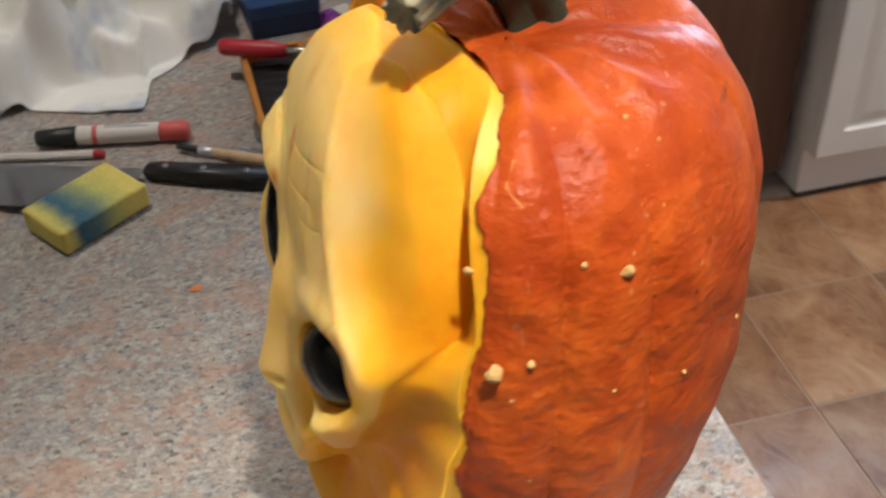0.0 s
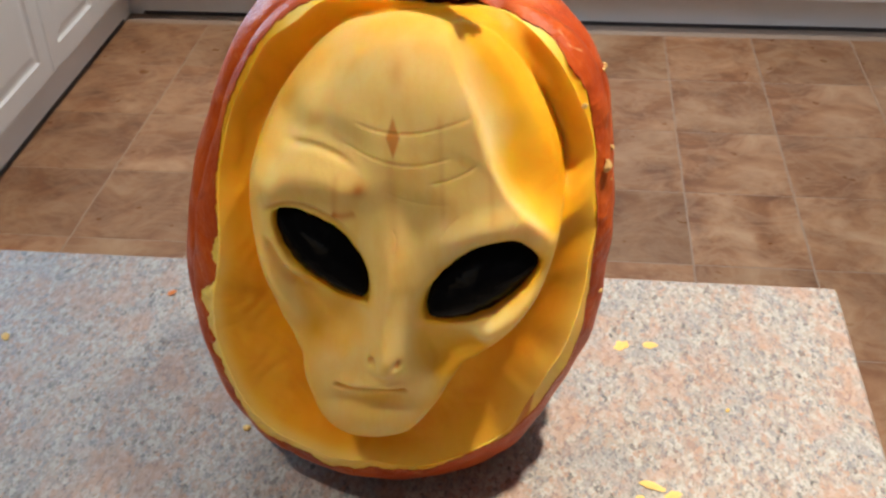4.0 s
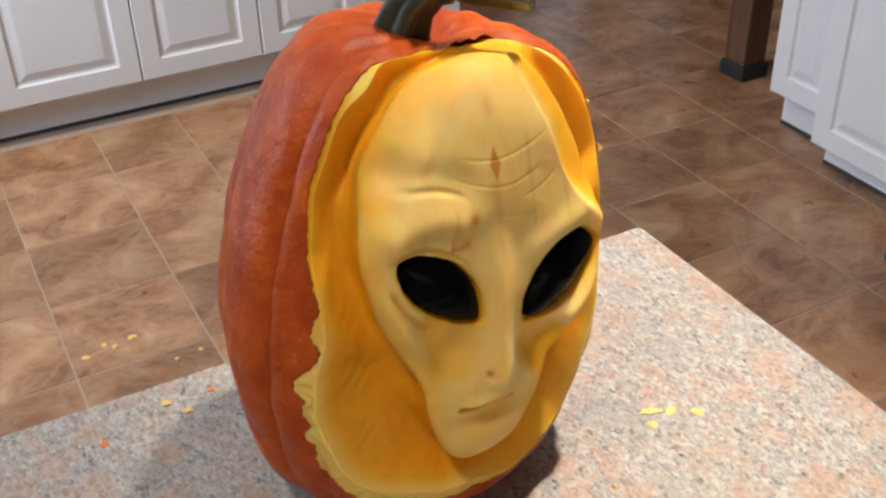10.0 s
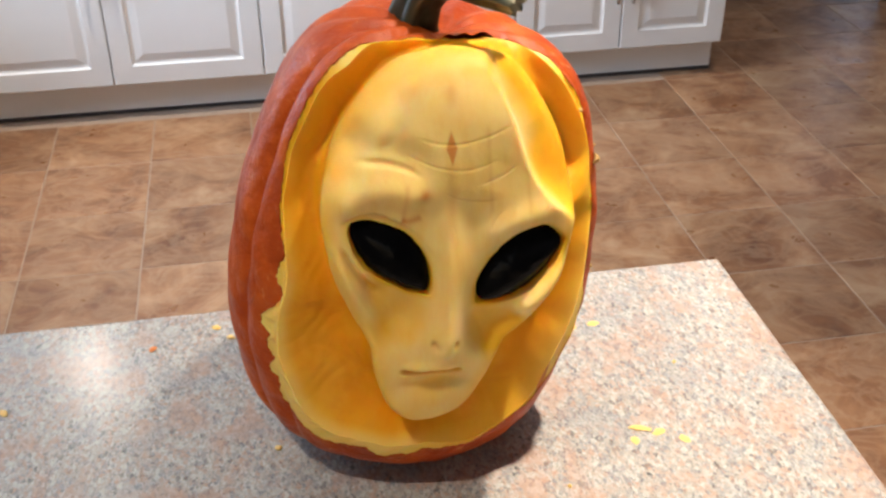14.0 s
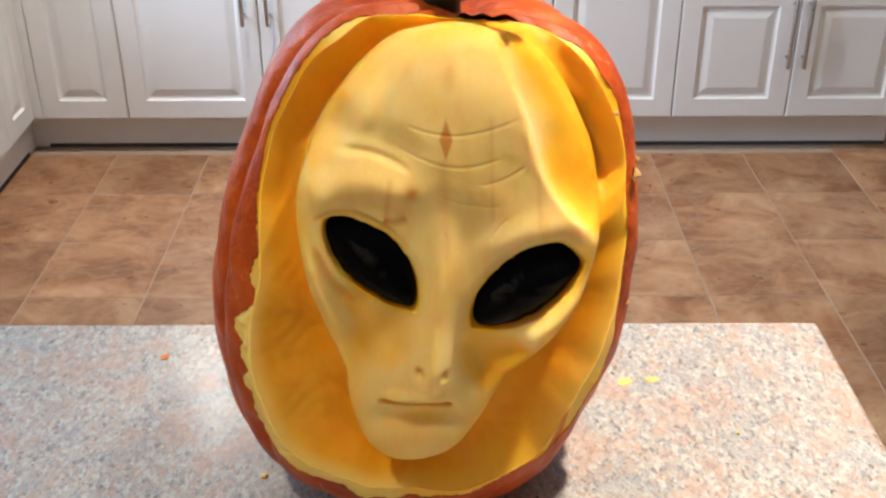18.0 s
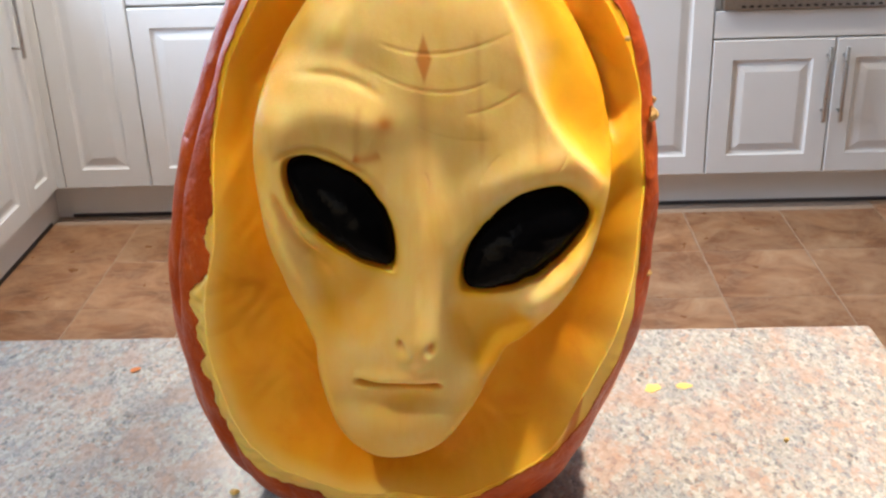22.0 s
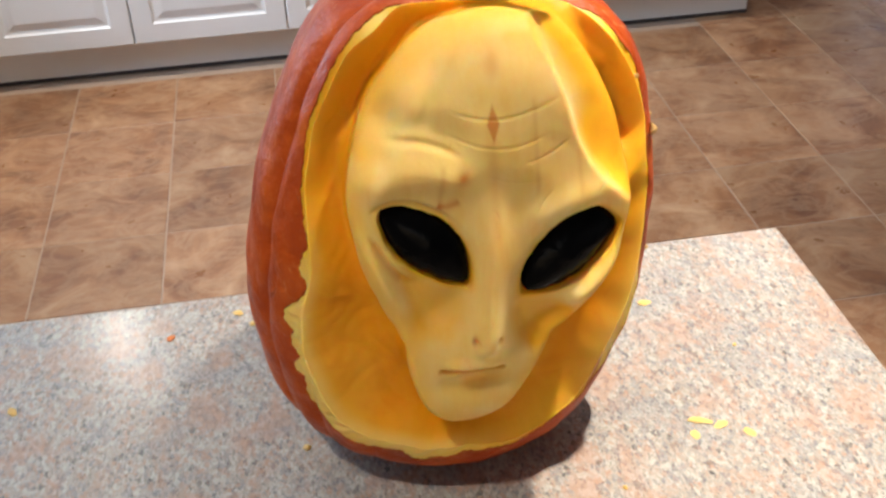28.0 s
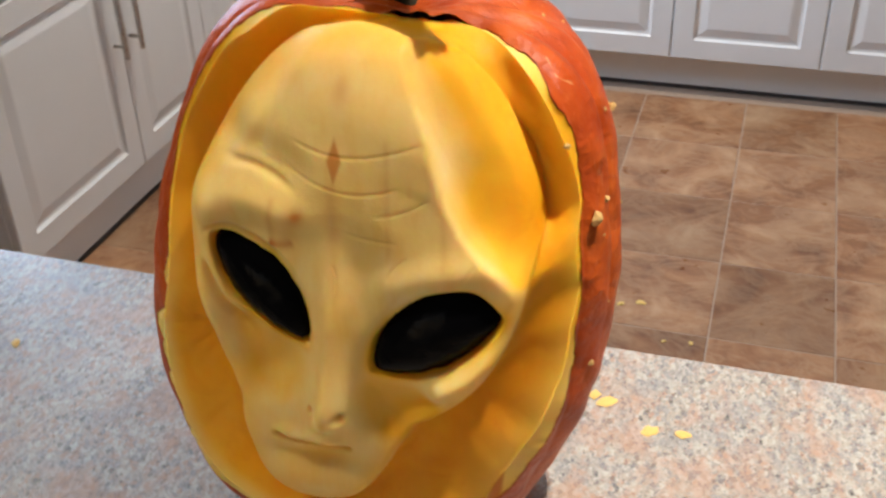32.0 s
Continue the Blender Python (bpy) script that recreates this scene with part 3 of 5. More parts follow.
face_edge = ring_of([(0, 0.083), (8, 0.089), (16, 0.095), (23, 0.1020), (28, 0.1075), (35, 0.1130), (43.5, 0.1208), (53, 0.1290), (59, 0.1352), (65, 0.1430), (72, 0.1515), (81, 0.1545), (88, 0.1545), (96, 0.1515), (103, 0.1455), (117, 0.129), (139, 0.1055), (159, 0.0845), (182, 0.070), (201, 0.0645), (215, 0.0662), (231, 0.0825), (243, 0.0985), (255, 0.1115), (263, 0.1120), (271, 0.1030), (283, 0.0840), (297, 0.0670), (311, 0.0605), (331, 0.0680), (350, 0.0775)])


def groove(x, z, path, width, fade=0.12):
    """How near (0 to 1) a place lies to a curved line through the given points, fading at its ends."""
    (x0, z0), (x1, z1), (x2, z2) = path
    t = np.linspace(0, 1, 19)
    qx = (1 - t) ** 2 * x0 + 2 * t * (1 - t) * x1 + t * t * x2
    qz = (1 - t) ** 2 * z0 + 2 * t * (1 - t) * z1 + t * t * z2
    best, along = np.full(x.shape, 1.0), np.zeros(x.shape)
    for k in range(18):
        ax, az_ = qx[k + 1] - qx[k], qz[k + 1] - qz[k]
        c = np.clip(((x - qx[k]) * ax + (z - qz[k]) * az_) / (ax * ax + az_ * az_), 0, 1)
        d = np.hypot(x - qx[k] - c * ax, z - qz[k] - c * az_)
        along = np.where(d < best, (k + c) / 18, along)
        best = np.minimum(best, d)
    return bell(best, width) * smooth(0, fade, along) * smooth(0, fade, 1 - along)


# each eye: its middle, how its long axis is turned, and its outline as radius by angle
EYES = [
    ((0.1706, 1.1318), math.atan2(-0.055, 0.049), ring_of([(14, 0.0179), (45, 0.0165), (79, 0.0175), (102, 0.0217), (117, 0.0273), (129, 0.0311), (137, 0.0326), (148, 0.0289), (162, 0.0237), (186, 0.0187), (223, 0.0158), (250, 0.0170), (277, 0.0210), (301, 0.0323), (309, 0.0385), (316, 0.0360), (330, 0.0294), (348, 0.0235)])),
    ((0.2591, 1.1111), math.atan2(-0.040, -0.058), ring_of([(0, 0.0279), (11, 0.0330), (18, 0.0350), (31, 0.0332), (53, 0.0299), (70, 0.0255), (83, 0.0231), (112, 0.0193), (140, 0.0185), (167, 0.0217), (184, 0.0262), (201, 0.0311), (210, 0.0342), (217, 0.0358), (229, 0.0306), (244, 0.0256), (273, 0.0201), (313, 0.0191), (342, 0.0230)])),
]


def almond(x, z, eye, grow=0.0):
    """How far out a place lies from an eye's middle: 1 on its outline, and its side across the long axis."""
    (cx, cz), turn, outline = eye
    v = np.hypot(x - cx, z - cz) / (outline(np.arctan2(z - cz, x - cx)) + grow)
    q = ((x - cx) * -math.sin(turn) + (z - cz) * math.cos(turn)) / 0.018
    return q * (1 if math.cos(turn) > 0 else -1), v


def curve(v, knots):
    """A smooth line through a few (place, value) knots."""
    a, b = np.array(knots, float).T
    fine = np.linspace(a[0] - 0.03, a[-1] + 0.03, 400)
    k = np.hanning(41)
    line = np.interp(fine, a, b)
    line = np.convolve(np.pad(line, 20, "edge"), k / k.sum(), "valid")
    return np.interp(v, fine, line)


def past(v, width=0.006):
    """Zero before an edge, then a straight slope, with a soft bend between."""
    return width * np.logaddexp(0, v / width)


def face_plane(x, z):
    """The broad form of the face, without its features."""
    mid = curve(z, [(0.965, 0.232), (0.985, 0.214), (1.01, 0.206), (1.05, 0.2055), (1.10, 0.2135), (1.15, 0.2195), (1.20, 0.2275), (1.225, 0.236), (1.245, 0.248), (1.265, 0.270), (1.29, 0.305)])
    mx = curve(z, [(0.98, 0.194), (1.05, 0.198), (1.12, 0.214), (1.20, 0.214), (1.26, 0.222)])
    d = x - mx
    return mid + np.where(d < 0, 1.5 + 0.5 * smooth(1.14, 1.19, z), 1.5) * d * d + 0.07 * d


def ridge_at(z):
    """Where the forehead's ridge runs above the one eye, and how far it is from there to the face's edge."""
    return curve(z, [(1.125, 0.306), (1.135, 0.302), (1.145, 0.293), (1.151, 0.286), (1.165, 0.2755), (1.183, 0.2665), (1.203, 0.261), (1.216, 0.257), (1.231, 0.250), (1.245, 0.242)])


def reach_at(z):
    return curve(z, [(1.120, 0.010), (1.130, 0.010), (1.139, 0.011), (1.151, 0.0185), (1.166, 0.0268), (1.183, 0.0305), (1.203, 0.0265), (1.216, 0.0222), (1.231, 0.0190), (1.248, 0.0135)])


def features(x, z):
    """Depth of the carved features: recessed is positive."""
    e = np.zeros(x.shape)
    # brow over the one eye: a full fold under a crease
    e -= 0.0070 * groove(x, z, ((0.134, 1.154), (0.154, 1.200), (0.208, 1.160)), 0.0105, 0.26)
    e += 0.0036 * groove(x, z, ((0.130, 1.180), (0.158, 1.226), (0.208, 1.184)), 0.0085, 0.30)
    e += 0.0019 * groove(x, z, ((0.146, 1.191), (0.172, 1.203), (0.198, 1.181)), 0.0020, 0.35)
    # crease of the lid above it
    e += 0.0022 * groove(x, z, ((0.139, 1.150), (0.154, 1.178), (0.194, 1.140)), 0.0018, 0.3)
    # forehead: flat front, its sides fall away behind two soft ridges
    right = ridge_at(z)
    reach = reach_at(z)
    fall = curve(z, [(1.118, 0.008), (1.130, 0.017), (1.139, 0.025), (1.151, 0.035), (1.167, 0.045), (1.190, 0.053), (1.216, 0.049), (1.231, 0.040), (1.245, 0.027)])
    v = past(x - right, 0.0016) / reach
    e += (fall * (0.38 * (1 - np.exp(-v / 0.24)) + 0.14 * v + 0.24 * np.clip(v, 0, 1.08) ** 7) - 0.0010 * bell(x - right, 0.0045)) * smooth(1.108, 1.148, z)
    left = curve(z, [(1.19, 0.158), (1.21, 0.172), (1.23, 0.186), (1.25, 0.200)])
    e += (0.52 * past(left - x, 0.006) + 0.0030 * bell(x - left + 0.013, 0.008) - 0.0015 * bell(x - left, 0.006)) * smooth(1.170, 1.208, z)
    e -= 0.0030 * groove(x, z, ((0.224, 1.126), (0.250, 1.152), (0.306, 1.148)), 0.009, 0.35)
    e += 0.0016 * bell(x - 0.222, 0.016) * bell(z - 1.150, 0.020)
    # soft folds on the other side of the crown
    e += 0.0026 * groove(x, z, ((0.190, 1.245), (0.180, 1.222), (0.175, 1.200)), 0.0050, 0.4)
    e += 0.0022 * groove(x, z, ((0.160, 1.222), (0.152, 1.206), (0.147, 1.192)), 0.0050, 0.4)
    e -= 0.0018 * groove(x, z, ((0.176, 1.236), (0.168, 1.216), (0.160, 1.200)), 0.0050, 0.4)
    # eyes
    for eye in EYES:
        e += 0.0078 * smooth(1.06, 0.92, almond(x, z, eye, 0.0012)[1])
        q, v = almond(x, z, eye, 0.0060)
        e += 0.0026 * smooth(1.12, 0.80, v) * smooth(-0.3, 0.6, q)
    # nose
    nx = curve(z, [(1.05, 0.2050), (1.08, 0.2072), (1.13, 0.2125), (1.17, 0.2140)])
    nh = curve(z, [(1.049, 0.0), (1.057, 0.0064), (1.068, 0.0096), (1.10, 0.0070), (1.135, 0.0038), (1.165, 0.0)])
    e -= 1.30 * nh * bell(x - nx, 0.0080)
    e += 0.0070 * (bell(x - 0.1835, 0.013) * bell(z - 1.085, 0.020) + bell(x - 0.2335, 0.013) * bell(z - 1.070, 0.018))
    for cx, cz in ((0.1985, 1.0645), (0.2125, 1.0625)):
        e += 0.0046 * bell(np.hypot(x - cx, (z - cz) * 0.7), 0.0023)
    e += 0.0026 * groove(x, z, ((0.2255, 1.088), (0.2290, 1.062), (0.2400, 1.040)), 0.0042, 0.3)
    # mouth, lips, chin
    e += 0.0060 * groove(x, z, ((0.1725, 1.0450), (0.196, 1.0412), (0.2185, 1.0385)), 0.0016)
    e -= 0.0036 * groove(x, z, ((0.173, 1.0492), (0.196, 1.0462), (0.219, 1.0434)), 0.0040, 0.3)
    e += 0.0040 * bell(x - 0.196, 0.024) * bell(z - 1.0322, 0.007)
    e -= 0.0030 * bell(x - 0.194, 0.022) * bell(z - 1.012, 0.014)
    # cheeks
    e += 0.0074 * groove(x, z, ((0.150, 1.122), (0.168, 1.092), (0.180, 1.060)), 0.011, 0.35)
    e -= 0.0058 * groove(x, z, ((0.132, 1.146), (0.140, 1.112), (0.166, 1.080)), 0.0060, 0.35)
    e += 0.0028 * groove(x, z, ((0.138, 1.142), (0.148, 1.120), (0.162, 1.104)), 0.0018, 0.2)
    e += 0.0068 * groove(x, z, ((0.266, 1.080), (0.244, 1.068), (0.230, 1.046)), 0.011, 0.35)
    e -= 0.0062 * groove(x, z, ((0.302, 1.116), (0.284, 1.086), (0.246, 1.071)), 0.0065, 0.35)
    # fine cuts on the forehead
    for path in (((0.191, 1.2095), (0.222, 1.195), (0.261, 1.213)), ((0.182, 1.2005), (0.218, 1.178), (0.246, 1.190)), ((0.232, 1.175), (0.248, 1.176), (0.259, 1.185)), ((0.208, 1.172), (0.224, 1.161), (0.245, 1.1625)), ((0.249, 1.156), (0.241, 1.150), (0.239, 1.142)), ((0.283, 1.158), (0.280, 1.150), (0.274, 1.143)), ((0.212, 1.150), (0.217, 1.143), (0.212, 1.134))):
        e += 0.00036 * groove(x, z, path, 0.0007)
    # soft tool facets
    e += 0.0009 * np.sin(95 * x + 40 * z) * np.sin(70 * z - 30 * x + 1.0)
    e += 0.00008 * np.sin(310 * x + 120 * z + 2 * np.sin(90 * z)) * np.sin(240 * z - 110 * x + 2 * np.sin(70 * x))
    return e


def round_knots(deg, knots):
    """A value by angle, from knots that close round the circle."""
    a, v = np.array(knots, float).T
    return np.interp(deg, np.concatenate([a - 360, a, a + 360]), np.tile(v, 3))


def build_carving():
    """The pale flesh inside the opening: face, hollow round it and rim, as one surface out from the middle."""
    n, rings = 960, (230, 62, 16)
    theta = np.linspace(0, 2 * math.pi, n, endpoint=False)
    deg = np.degrees(theta)
    low_left = smooth(150, 195, deg) * smooth(285, 240, deg)
    low_right = smooth(292, 312, deg) * smooth(372, 335, deg) + smooth(12, -25, deg) * (deg < 20)
    upper_right = smooth(8, 25, deg) * smooth(72, 55, deg)
    bite = 0.6 * np.sin(theta * 15 + 1.9 * np.sin(theta * 4)) + 0.45 * np.sin(theta * 31 + 2.4 * np.sin(theta * 7))
    rag = (0.15 + 1.3 * low_left) * 1.2 * bite + (0.12 + 0.06 * low_left) * (np.sin(theta * 67 + 2 * np.sin(theta * 9)) + np.sin(theta * 131 + 3 * np.sin(theta * 4))) + 0.6 * np.sin(theta * 9 + 3 * np.sin(theta * 4)) + 0.8 * upper_right * np.sin(theta * 21 + 2 * np.sin(theta * 6))
    edge = np.radians(opening(theta) + rag * (1 - 0.6 * smooth(62, 75, deg) * smooth(112, 100, deg)))
    # the face
    bound = face_edge(theta)
    k = np.linspace(0, 1, rings[0] + 1)[1:, None]
    fx, fz = MID_X + k * bound * np.cos(theta), MID_Z + k * bound * np.sin(theta)
    inside = (1 - k) * bound
    curl = round_knots(deg, [(0, 0.009), (18, 0.010), (30, 0.006), (44, 0.003), (66, 0.003), (85, 0.010), (110, 0.015), (150, 0.014), (180, 0.010), (205, 0.007), (240, 0.006), (265, 0.010), (290, 0.006), (320, 0.006)])
    c = np.clip(1 - inside / curl, 0, 1)
    fy = face_plane(fx, fz) + features(fx, fz) + curl * (1 - np.sqrt(np.clip(1 - c * c, 0, 1)))
    # the scooped side of the forehead
    ridge, reach = ridge_at(fz), reach_at(fz)
    side = (fx - ridge) / reach
    scoop = bell(side - 0.22, 0.20) * smooth(1.140, 1.165, fz) * smooth(1.245, 1.215, fz)
    fx = fx - 0.0042 * scoop + 0.0026 * bell(side - 0.75, 0.25) * smooth(1.150, 1.175, fz) * smooth(1.25, 1.22, fz)
    # the lip of the rim, along the skin
    corners = bell(deg - 110, 5) + bell(deg - 61, 7)
    lip = 0.002 + 0.004 * corners + 0.008 * low_left + 0.011 * low_right + 0.0015 * upper_right
    inner = np.radians(opening(theta)) - lip / 0.135
    q = np.linspace(0, 1, rings[2] + 1)[1:, None]
    at = np.broadcast_to(theta, (rings[2], n)), inner + (edge - inner) * q
    # the inner line of the rim is even; only its outer one follows the furrows of the skin
    lx, ly, lz = (a * (1 - q ** 2) + b * q ** 2 for a, b in zip(on_shell(*at, 0.0), on_shell(*at)))
    dip = 0.0007 + 0.0004 * low_left + 0.0006 * low_right + 0.0015 * bell(deg - 55, 14)
    qx, qy, qz = MID_X - lx, MID_Y + 0.05 - ly, MID_Z - lz
    ql = np.sqrt(qx * qx + qy * qy + qz * qz)
    d = dip * (1 - q ** 3) + 0.0003 - 0.0011 * low_left * np.sin(math.pi * q) * np.sin(theta * 47 + 3 * np.sin(theta * 11)) * np.sin(5 * q + theta * 23)
    lx, ly, lz = lx + qx / ql * d, ly + qy / ql * d, lz + qz / ql * d
    end = np.stack([lx[0], ly[0], lz[0]], -1)
    # the hollow between them: a bowl, steep on the side of the face
    start = np.stack([fx[-1], fy[-1], fz[-1]], -1)
    aim = np.array([MID_X, MID_Y + 0.075, MID_Z]) - (start * 0.5 + end * 0.5)
    aim[:, 1] += 0.030
    aim /= np.linalg.norm(aim, axis=1)[:, None]
    d1 = round_knots(deg, [(0, 0.031), (16, 0.016), (30, 0.006), (45, 0.003), (66, 0.003), (80, 0.010), (100, 0.020), (125, 0.026), (160, 0.034), (200, 0.042), (240, 0.042), (270, 0.034), (300, 0.042), (330, 0.040), (350, 0.034)])
    d2 = round_knots(deg, [(0, 0.008), (25, 0.003), (45, 0.002), (66, 0.002), (80, 0.008), (100, 0.018), (125, 0.026), (155, 0.028), (200, 0.028), (240, 0.026), (270, 0.020), (300, 0.010), (330, 0.010)])
    back = np.array([0.0, 1.0, 0.0])
    over = round_knots(deg, [(0, 0.25), (50, 0.35), (75, 0.60), (105, 0.70), (130, 0.45), (180, 0.45), (260, 0.45), (300, 0.2), (340, 0.2)])[:, None]
    c1 = start + ((1 - over) * back + over * aim) * d1[:, None]
    near = round_knots(deg, [(0, 0.58), (40, 0.58), (70, 0.74), (150, 0.72), (180, 0.58)])[:, None]
    c2 = start * (1 - near) + end * near + aim * d2[:, None]
    # where the rim is broad the bowl runs out into it without a fold
    run = np.stack([lx[-1] - lx[0], ly[-1] - ly[0], lz[-1] - lz[0]], -1)
    soft = np.hanning(91) / np.hanning(91).sum()
    run = np.stack([np.convolve(np.concatenate([v[-45:], v, v[:45]]), soft, "valid") for v in run.T], -1)
    run /= np.linalg.norm(run, axis=1)[:, None]
    even = (0.60 * np.clip(low_right, 0, 1) + 0.80 * low_left)[:, None]
    c2 = c2 * (1 - even) + (end - 0.016 * run) * even
    w = np.linspace(0, 1, rings[1] + 1)[1:, None, None]
    bowl = (1 - w) ** 3 * start + 3 * w * (1 - w) ** 2 * c1 + 3 * w * w * (1 - w) * c2 + w ** 3 * end
    gouge = np.sin(140 * bowl[..., 0] + 90 * bowl[..., 2]) * np.sin(120 * bowl[..., 2] - 60 * bowl[..., 0]) * np.sin(math.pi * w[..., 0])
    fine = np.sin(380 * bowl[..., 0] + 2 * np.sin(150 * bowl[..., 2])) * np.sin(300 * bowl[..., 2] + 2 * np.sin(130 * bowl[..., 0])) * np.sin(math.pi * w[..., 0])
    bowl[..., 1] += (0.0008 * gouge + 0.00035 * fine) * (1 - 0.85 * np.clip(smooth(280, 300, deg) + smooth(40, 15, deg), 0, 1))
    X = np.concatenate([fx, bowl[..., 0], lx])
    Y = np.concatenate([fy, bowl[..., 1], ly])
    Z = np.concatenate([fz, bowl[..., 2], lz])
    # colour of the flesh: how deep the cut went, stains with painted crease shade, the pale rim
    x, z = MID_X + k * bound * np.cos(theta), fz
    deep_face = 0.06 * smooth(1.20, 1.25, z) + 0.30 * smooth(0.002, 0.014, x - ridge_at(z)) * smooth(1.135, 1.155, z)
    deep_face += 0.26 * smooth(0.022, 0.0, inside) + 0.10 * smooth(0.17, 0.14, x) * smooth(1.19, 1.22, z)
    # the flesh is yellower where the tool went deeper
    deep_face += 0.30 * smooth(-0.001, 0.0065, features(x, z)) * smooth(1.20, 1.17, z)
    deep_face += 0.14 * bell(np.hypot(x - 0.192, (z - 1.020) * 1.6), 0.020)
    for eye in EYES:
        deep_face += 0.22 * bell(almond(x, z, eye, 0.0015)[1] - 1.02, 0.11)
    wv = w[..., 0]
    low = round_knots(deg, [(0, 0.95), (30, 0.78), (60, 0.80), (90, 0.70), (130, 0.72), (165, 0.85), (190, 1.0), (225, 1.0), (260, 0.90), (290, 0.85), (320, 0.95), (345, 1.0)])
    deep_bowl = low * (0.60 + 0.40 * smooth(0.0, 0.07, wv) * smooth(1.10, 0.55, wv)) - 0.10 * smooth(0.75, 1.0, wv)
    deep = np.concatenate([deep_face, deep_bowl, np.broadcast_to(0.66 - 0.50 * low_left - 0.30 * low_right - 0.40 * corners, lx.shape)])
    stain_shade = 0.78 * smooth(1.05, 0.65, np.abs(x - 0.2138) / 0.0042 + np.abs(z - 1.2010) / 0.0125)
    # the lid crease darkened by colour along its groove
    stain_shade += 0.22 * groove(x, z, ((0.139, 1.150), (0.154, 1.178), (0.194, 1.140)), 0.0016, 0.3)
    stain_shade += 0.40 * bell(np.hypot(x - 0.2155, (z - 1.232) * 0.6), 0.0042)
    stain_shade += 0.85 * bell(np.hypot((x - 0.195) / 0.0042, (z - 1.173) / 0.0040), 1.0)
    stain_shade += 0.30 * groove(x, z, ((0.184, 1.184), (0.1815, 1.168), (0.1800, 1.153)), 0.0018) + 0.65 * groove(x, z, ((0.1785, 1.1565), (0.184, 1.1545), (0.193, 1.1585)), 0.0026)
    stain_shade += 0.26 * groove(x, z, ((0.2125, 1.195), (0.2130, 1.165), (0.2135, 1.128)), 0.0030) + 0.22 * groove(x, z, ((0.238, 1.215), (0.239, 1.185), (0.240, 1.150)), 0.0015)
    stain_shade += 0.16 * groove(x, z, ((0.264, 1.192), (0.2655, 1.170), (0.267, 1.146)), 0.0016) + 0.35 * groove(x, z, ((0.140, 1.138), (0.146, 1.122), (0.156, 1.108)), 0.0018)
    # shade put into the colour: the scooped side, the mouth slit, the nostrils
    stain_shade += 0.07 * scoop
    stain_shade += 0.30 * groove(x, z, ((0.1725, 1.0450), (0.196, 1.0412), (0.2185, 1.0385)), 0.0016)
    for cx, cz in ((0.1985, 1.0645), (0.2125, 1.0625)):
        stain_shade += 0.5 * bell(np.hypot(x - cx, z - cz), 0.0018)
    # a sliver of skin left standing in the lower rim
    wedge = 0.0006 + 0.0042 * smooth(1.029, 0.978, lz)
    notch = smooth(1.0, 0.5, np.abs(lx - np.interp(lz, (0.975, 1.027), (0.2825, 0.2945))) / wedge) * (lz < 1.028) * (lx > 0.27)
    stain_shade = np.concatenate([stain_shade, np.zeros(bowl.shape[:2]), 0.95 * notch])
    pale = np.concatenate([np.zeros(fx.shape), smooth(0.80, 1.0, wv) * (0.1 + 0.7 * low_left) + 0.25 * smooth(0.6, 1.0, wv) * low_right, np.broadcast_to(np.clip(0.80 * low_left + 0.50 * low_right + 0.7 * corners, 0, 1), lx.shape)])
    m = sum(rings)
    verts = np.concatenate([[[X[0].mean(), Y[0].mean(), Z[0].mean()]], np.stack([X, Y, Z], -1).reshape(-1, 3)])
    idx = 1 + np.arange(m * n).reshape(m, n)
    a, b = idx[:-1], idx[1:]
    quads = np.stack([a, b, np.roll(b, -1, 1), np.roll(a, -1, 1)], -1).reshape(-1, 4).tolist()
    fan = [(0, int(idx[0, j]), int(idx[0, (j + 1) % n])) for j in range(n)]
    mesh = bpy.data.meshes.new("carved_flesh")
    mesh.from_pydata((verts - np.array(FOOT)).tolist(), [], quads + fan)
    col = np.ones((len(verts), 4))
    col[1:, 0], col[1:, 1], col[1:, 2] = np.clip(deep, 0, 1).ravel(), np.clip(stain_shade, 0, 1).ravel(), np.clip(pale, 0, 1).ravel()
    col[0, :3] = (0, 0, 0)
    mesh.attributes.new("flesh", "FLOAT_COLOR", "POINT").data.foreach_set("color", col.ravel())
    return mesh, edge


def build_rind(edge):
    """The orange shell all round: rings from the cut edge back over the skin, closed behind."""
    n, m = 960, 200
    theta = np.linspace(0, 2 * math.pi, n, endpoint=False)
    k = np.linspace(0, 1, m)[:, None]
    alpha = edge - 0.003 + (math.pi - 0.012 - edge) * k ** 1.1
    x, y, z = on_shell(np.broadcast_to(theta, (m, n)), alpha)
    y[0] += 0.0012
    # a torn flap by the stem that stands off the flesh
    deg = np.degrees(theta)
    flap = smooth(86.5, 84.0, deg) * smooth(68, 76, deg) * smooth(0.16, 0.0, k)
    y, z = y - 0.003 * flap, z + 0.0040 * flap
    idx = np.arange(m * n).reshape(m, n)
    a, b = idx[:-1], idx[1:]
    quads = np.stack([a, b, np.roll(b, -1, 1), np.roll(a, -1, 1)], -1).reshape(-1, 4).tolist()
    quads.append([int(i) for i in idx[-1]])
    mesh = bpy.data.meshes.new("rind")
    v = np.stack([x, y, z], -1).reshape(-1, 3) - np.array(FOOT)
    v[:, 2] = np.maximum(v[:, 2], 0.0006)
    mesh.from_pydata(v.tolist(), [], quads)
    return mesh


pumpkin = thing("carved_pumpkin", "orange pumpkin carved with a smooth big-eyed face, standing on granite", "pumpkin", pose(*FOOT))
flesh_mesh, edge_line = build_carving()
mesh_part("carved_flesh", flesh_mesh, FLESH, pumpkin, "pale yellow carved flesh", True)
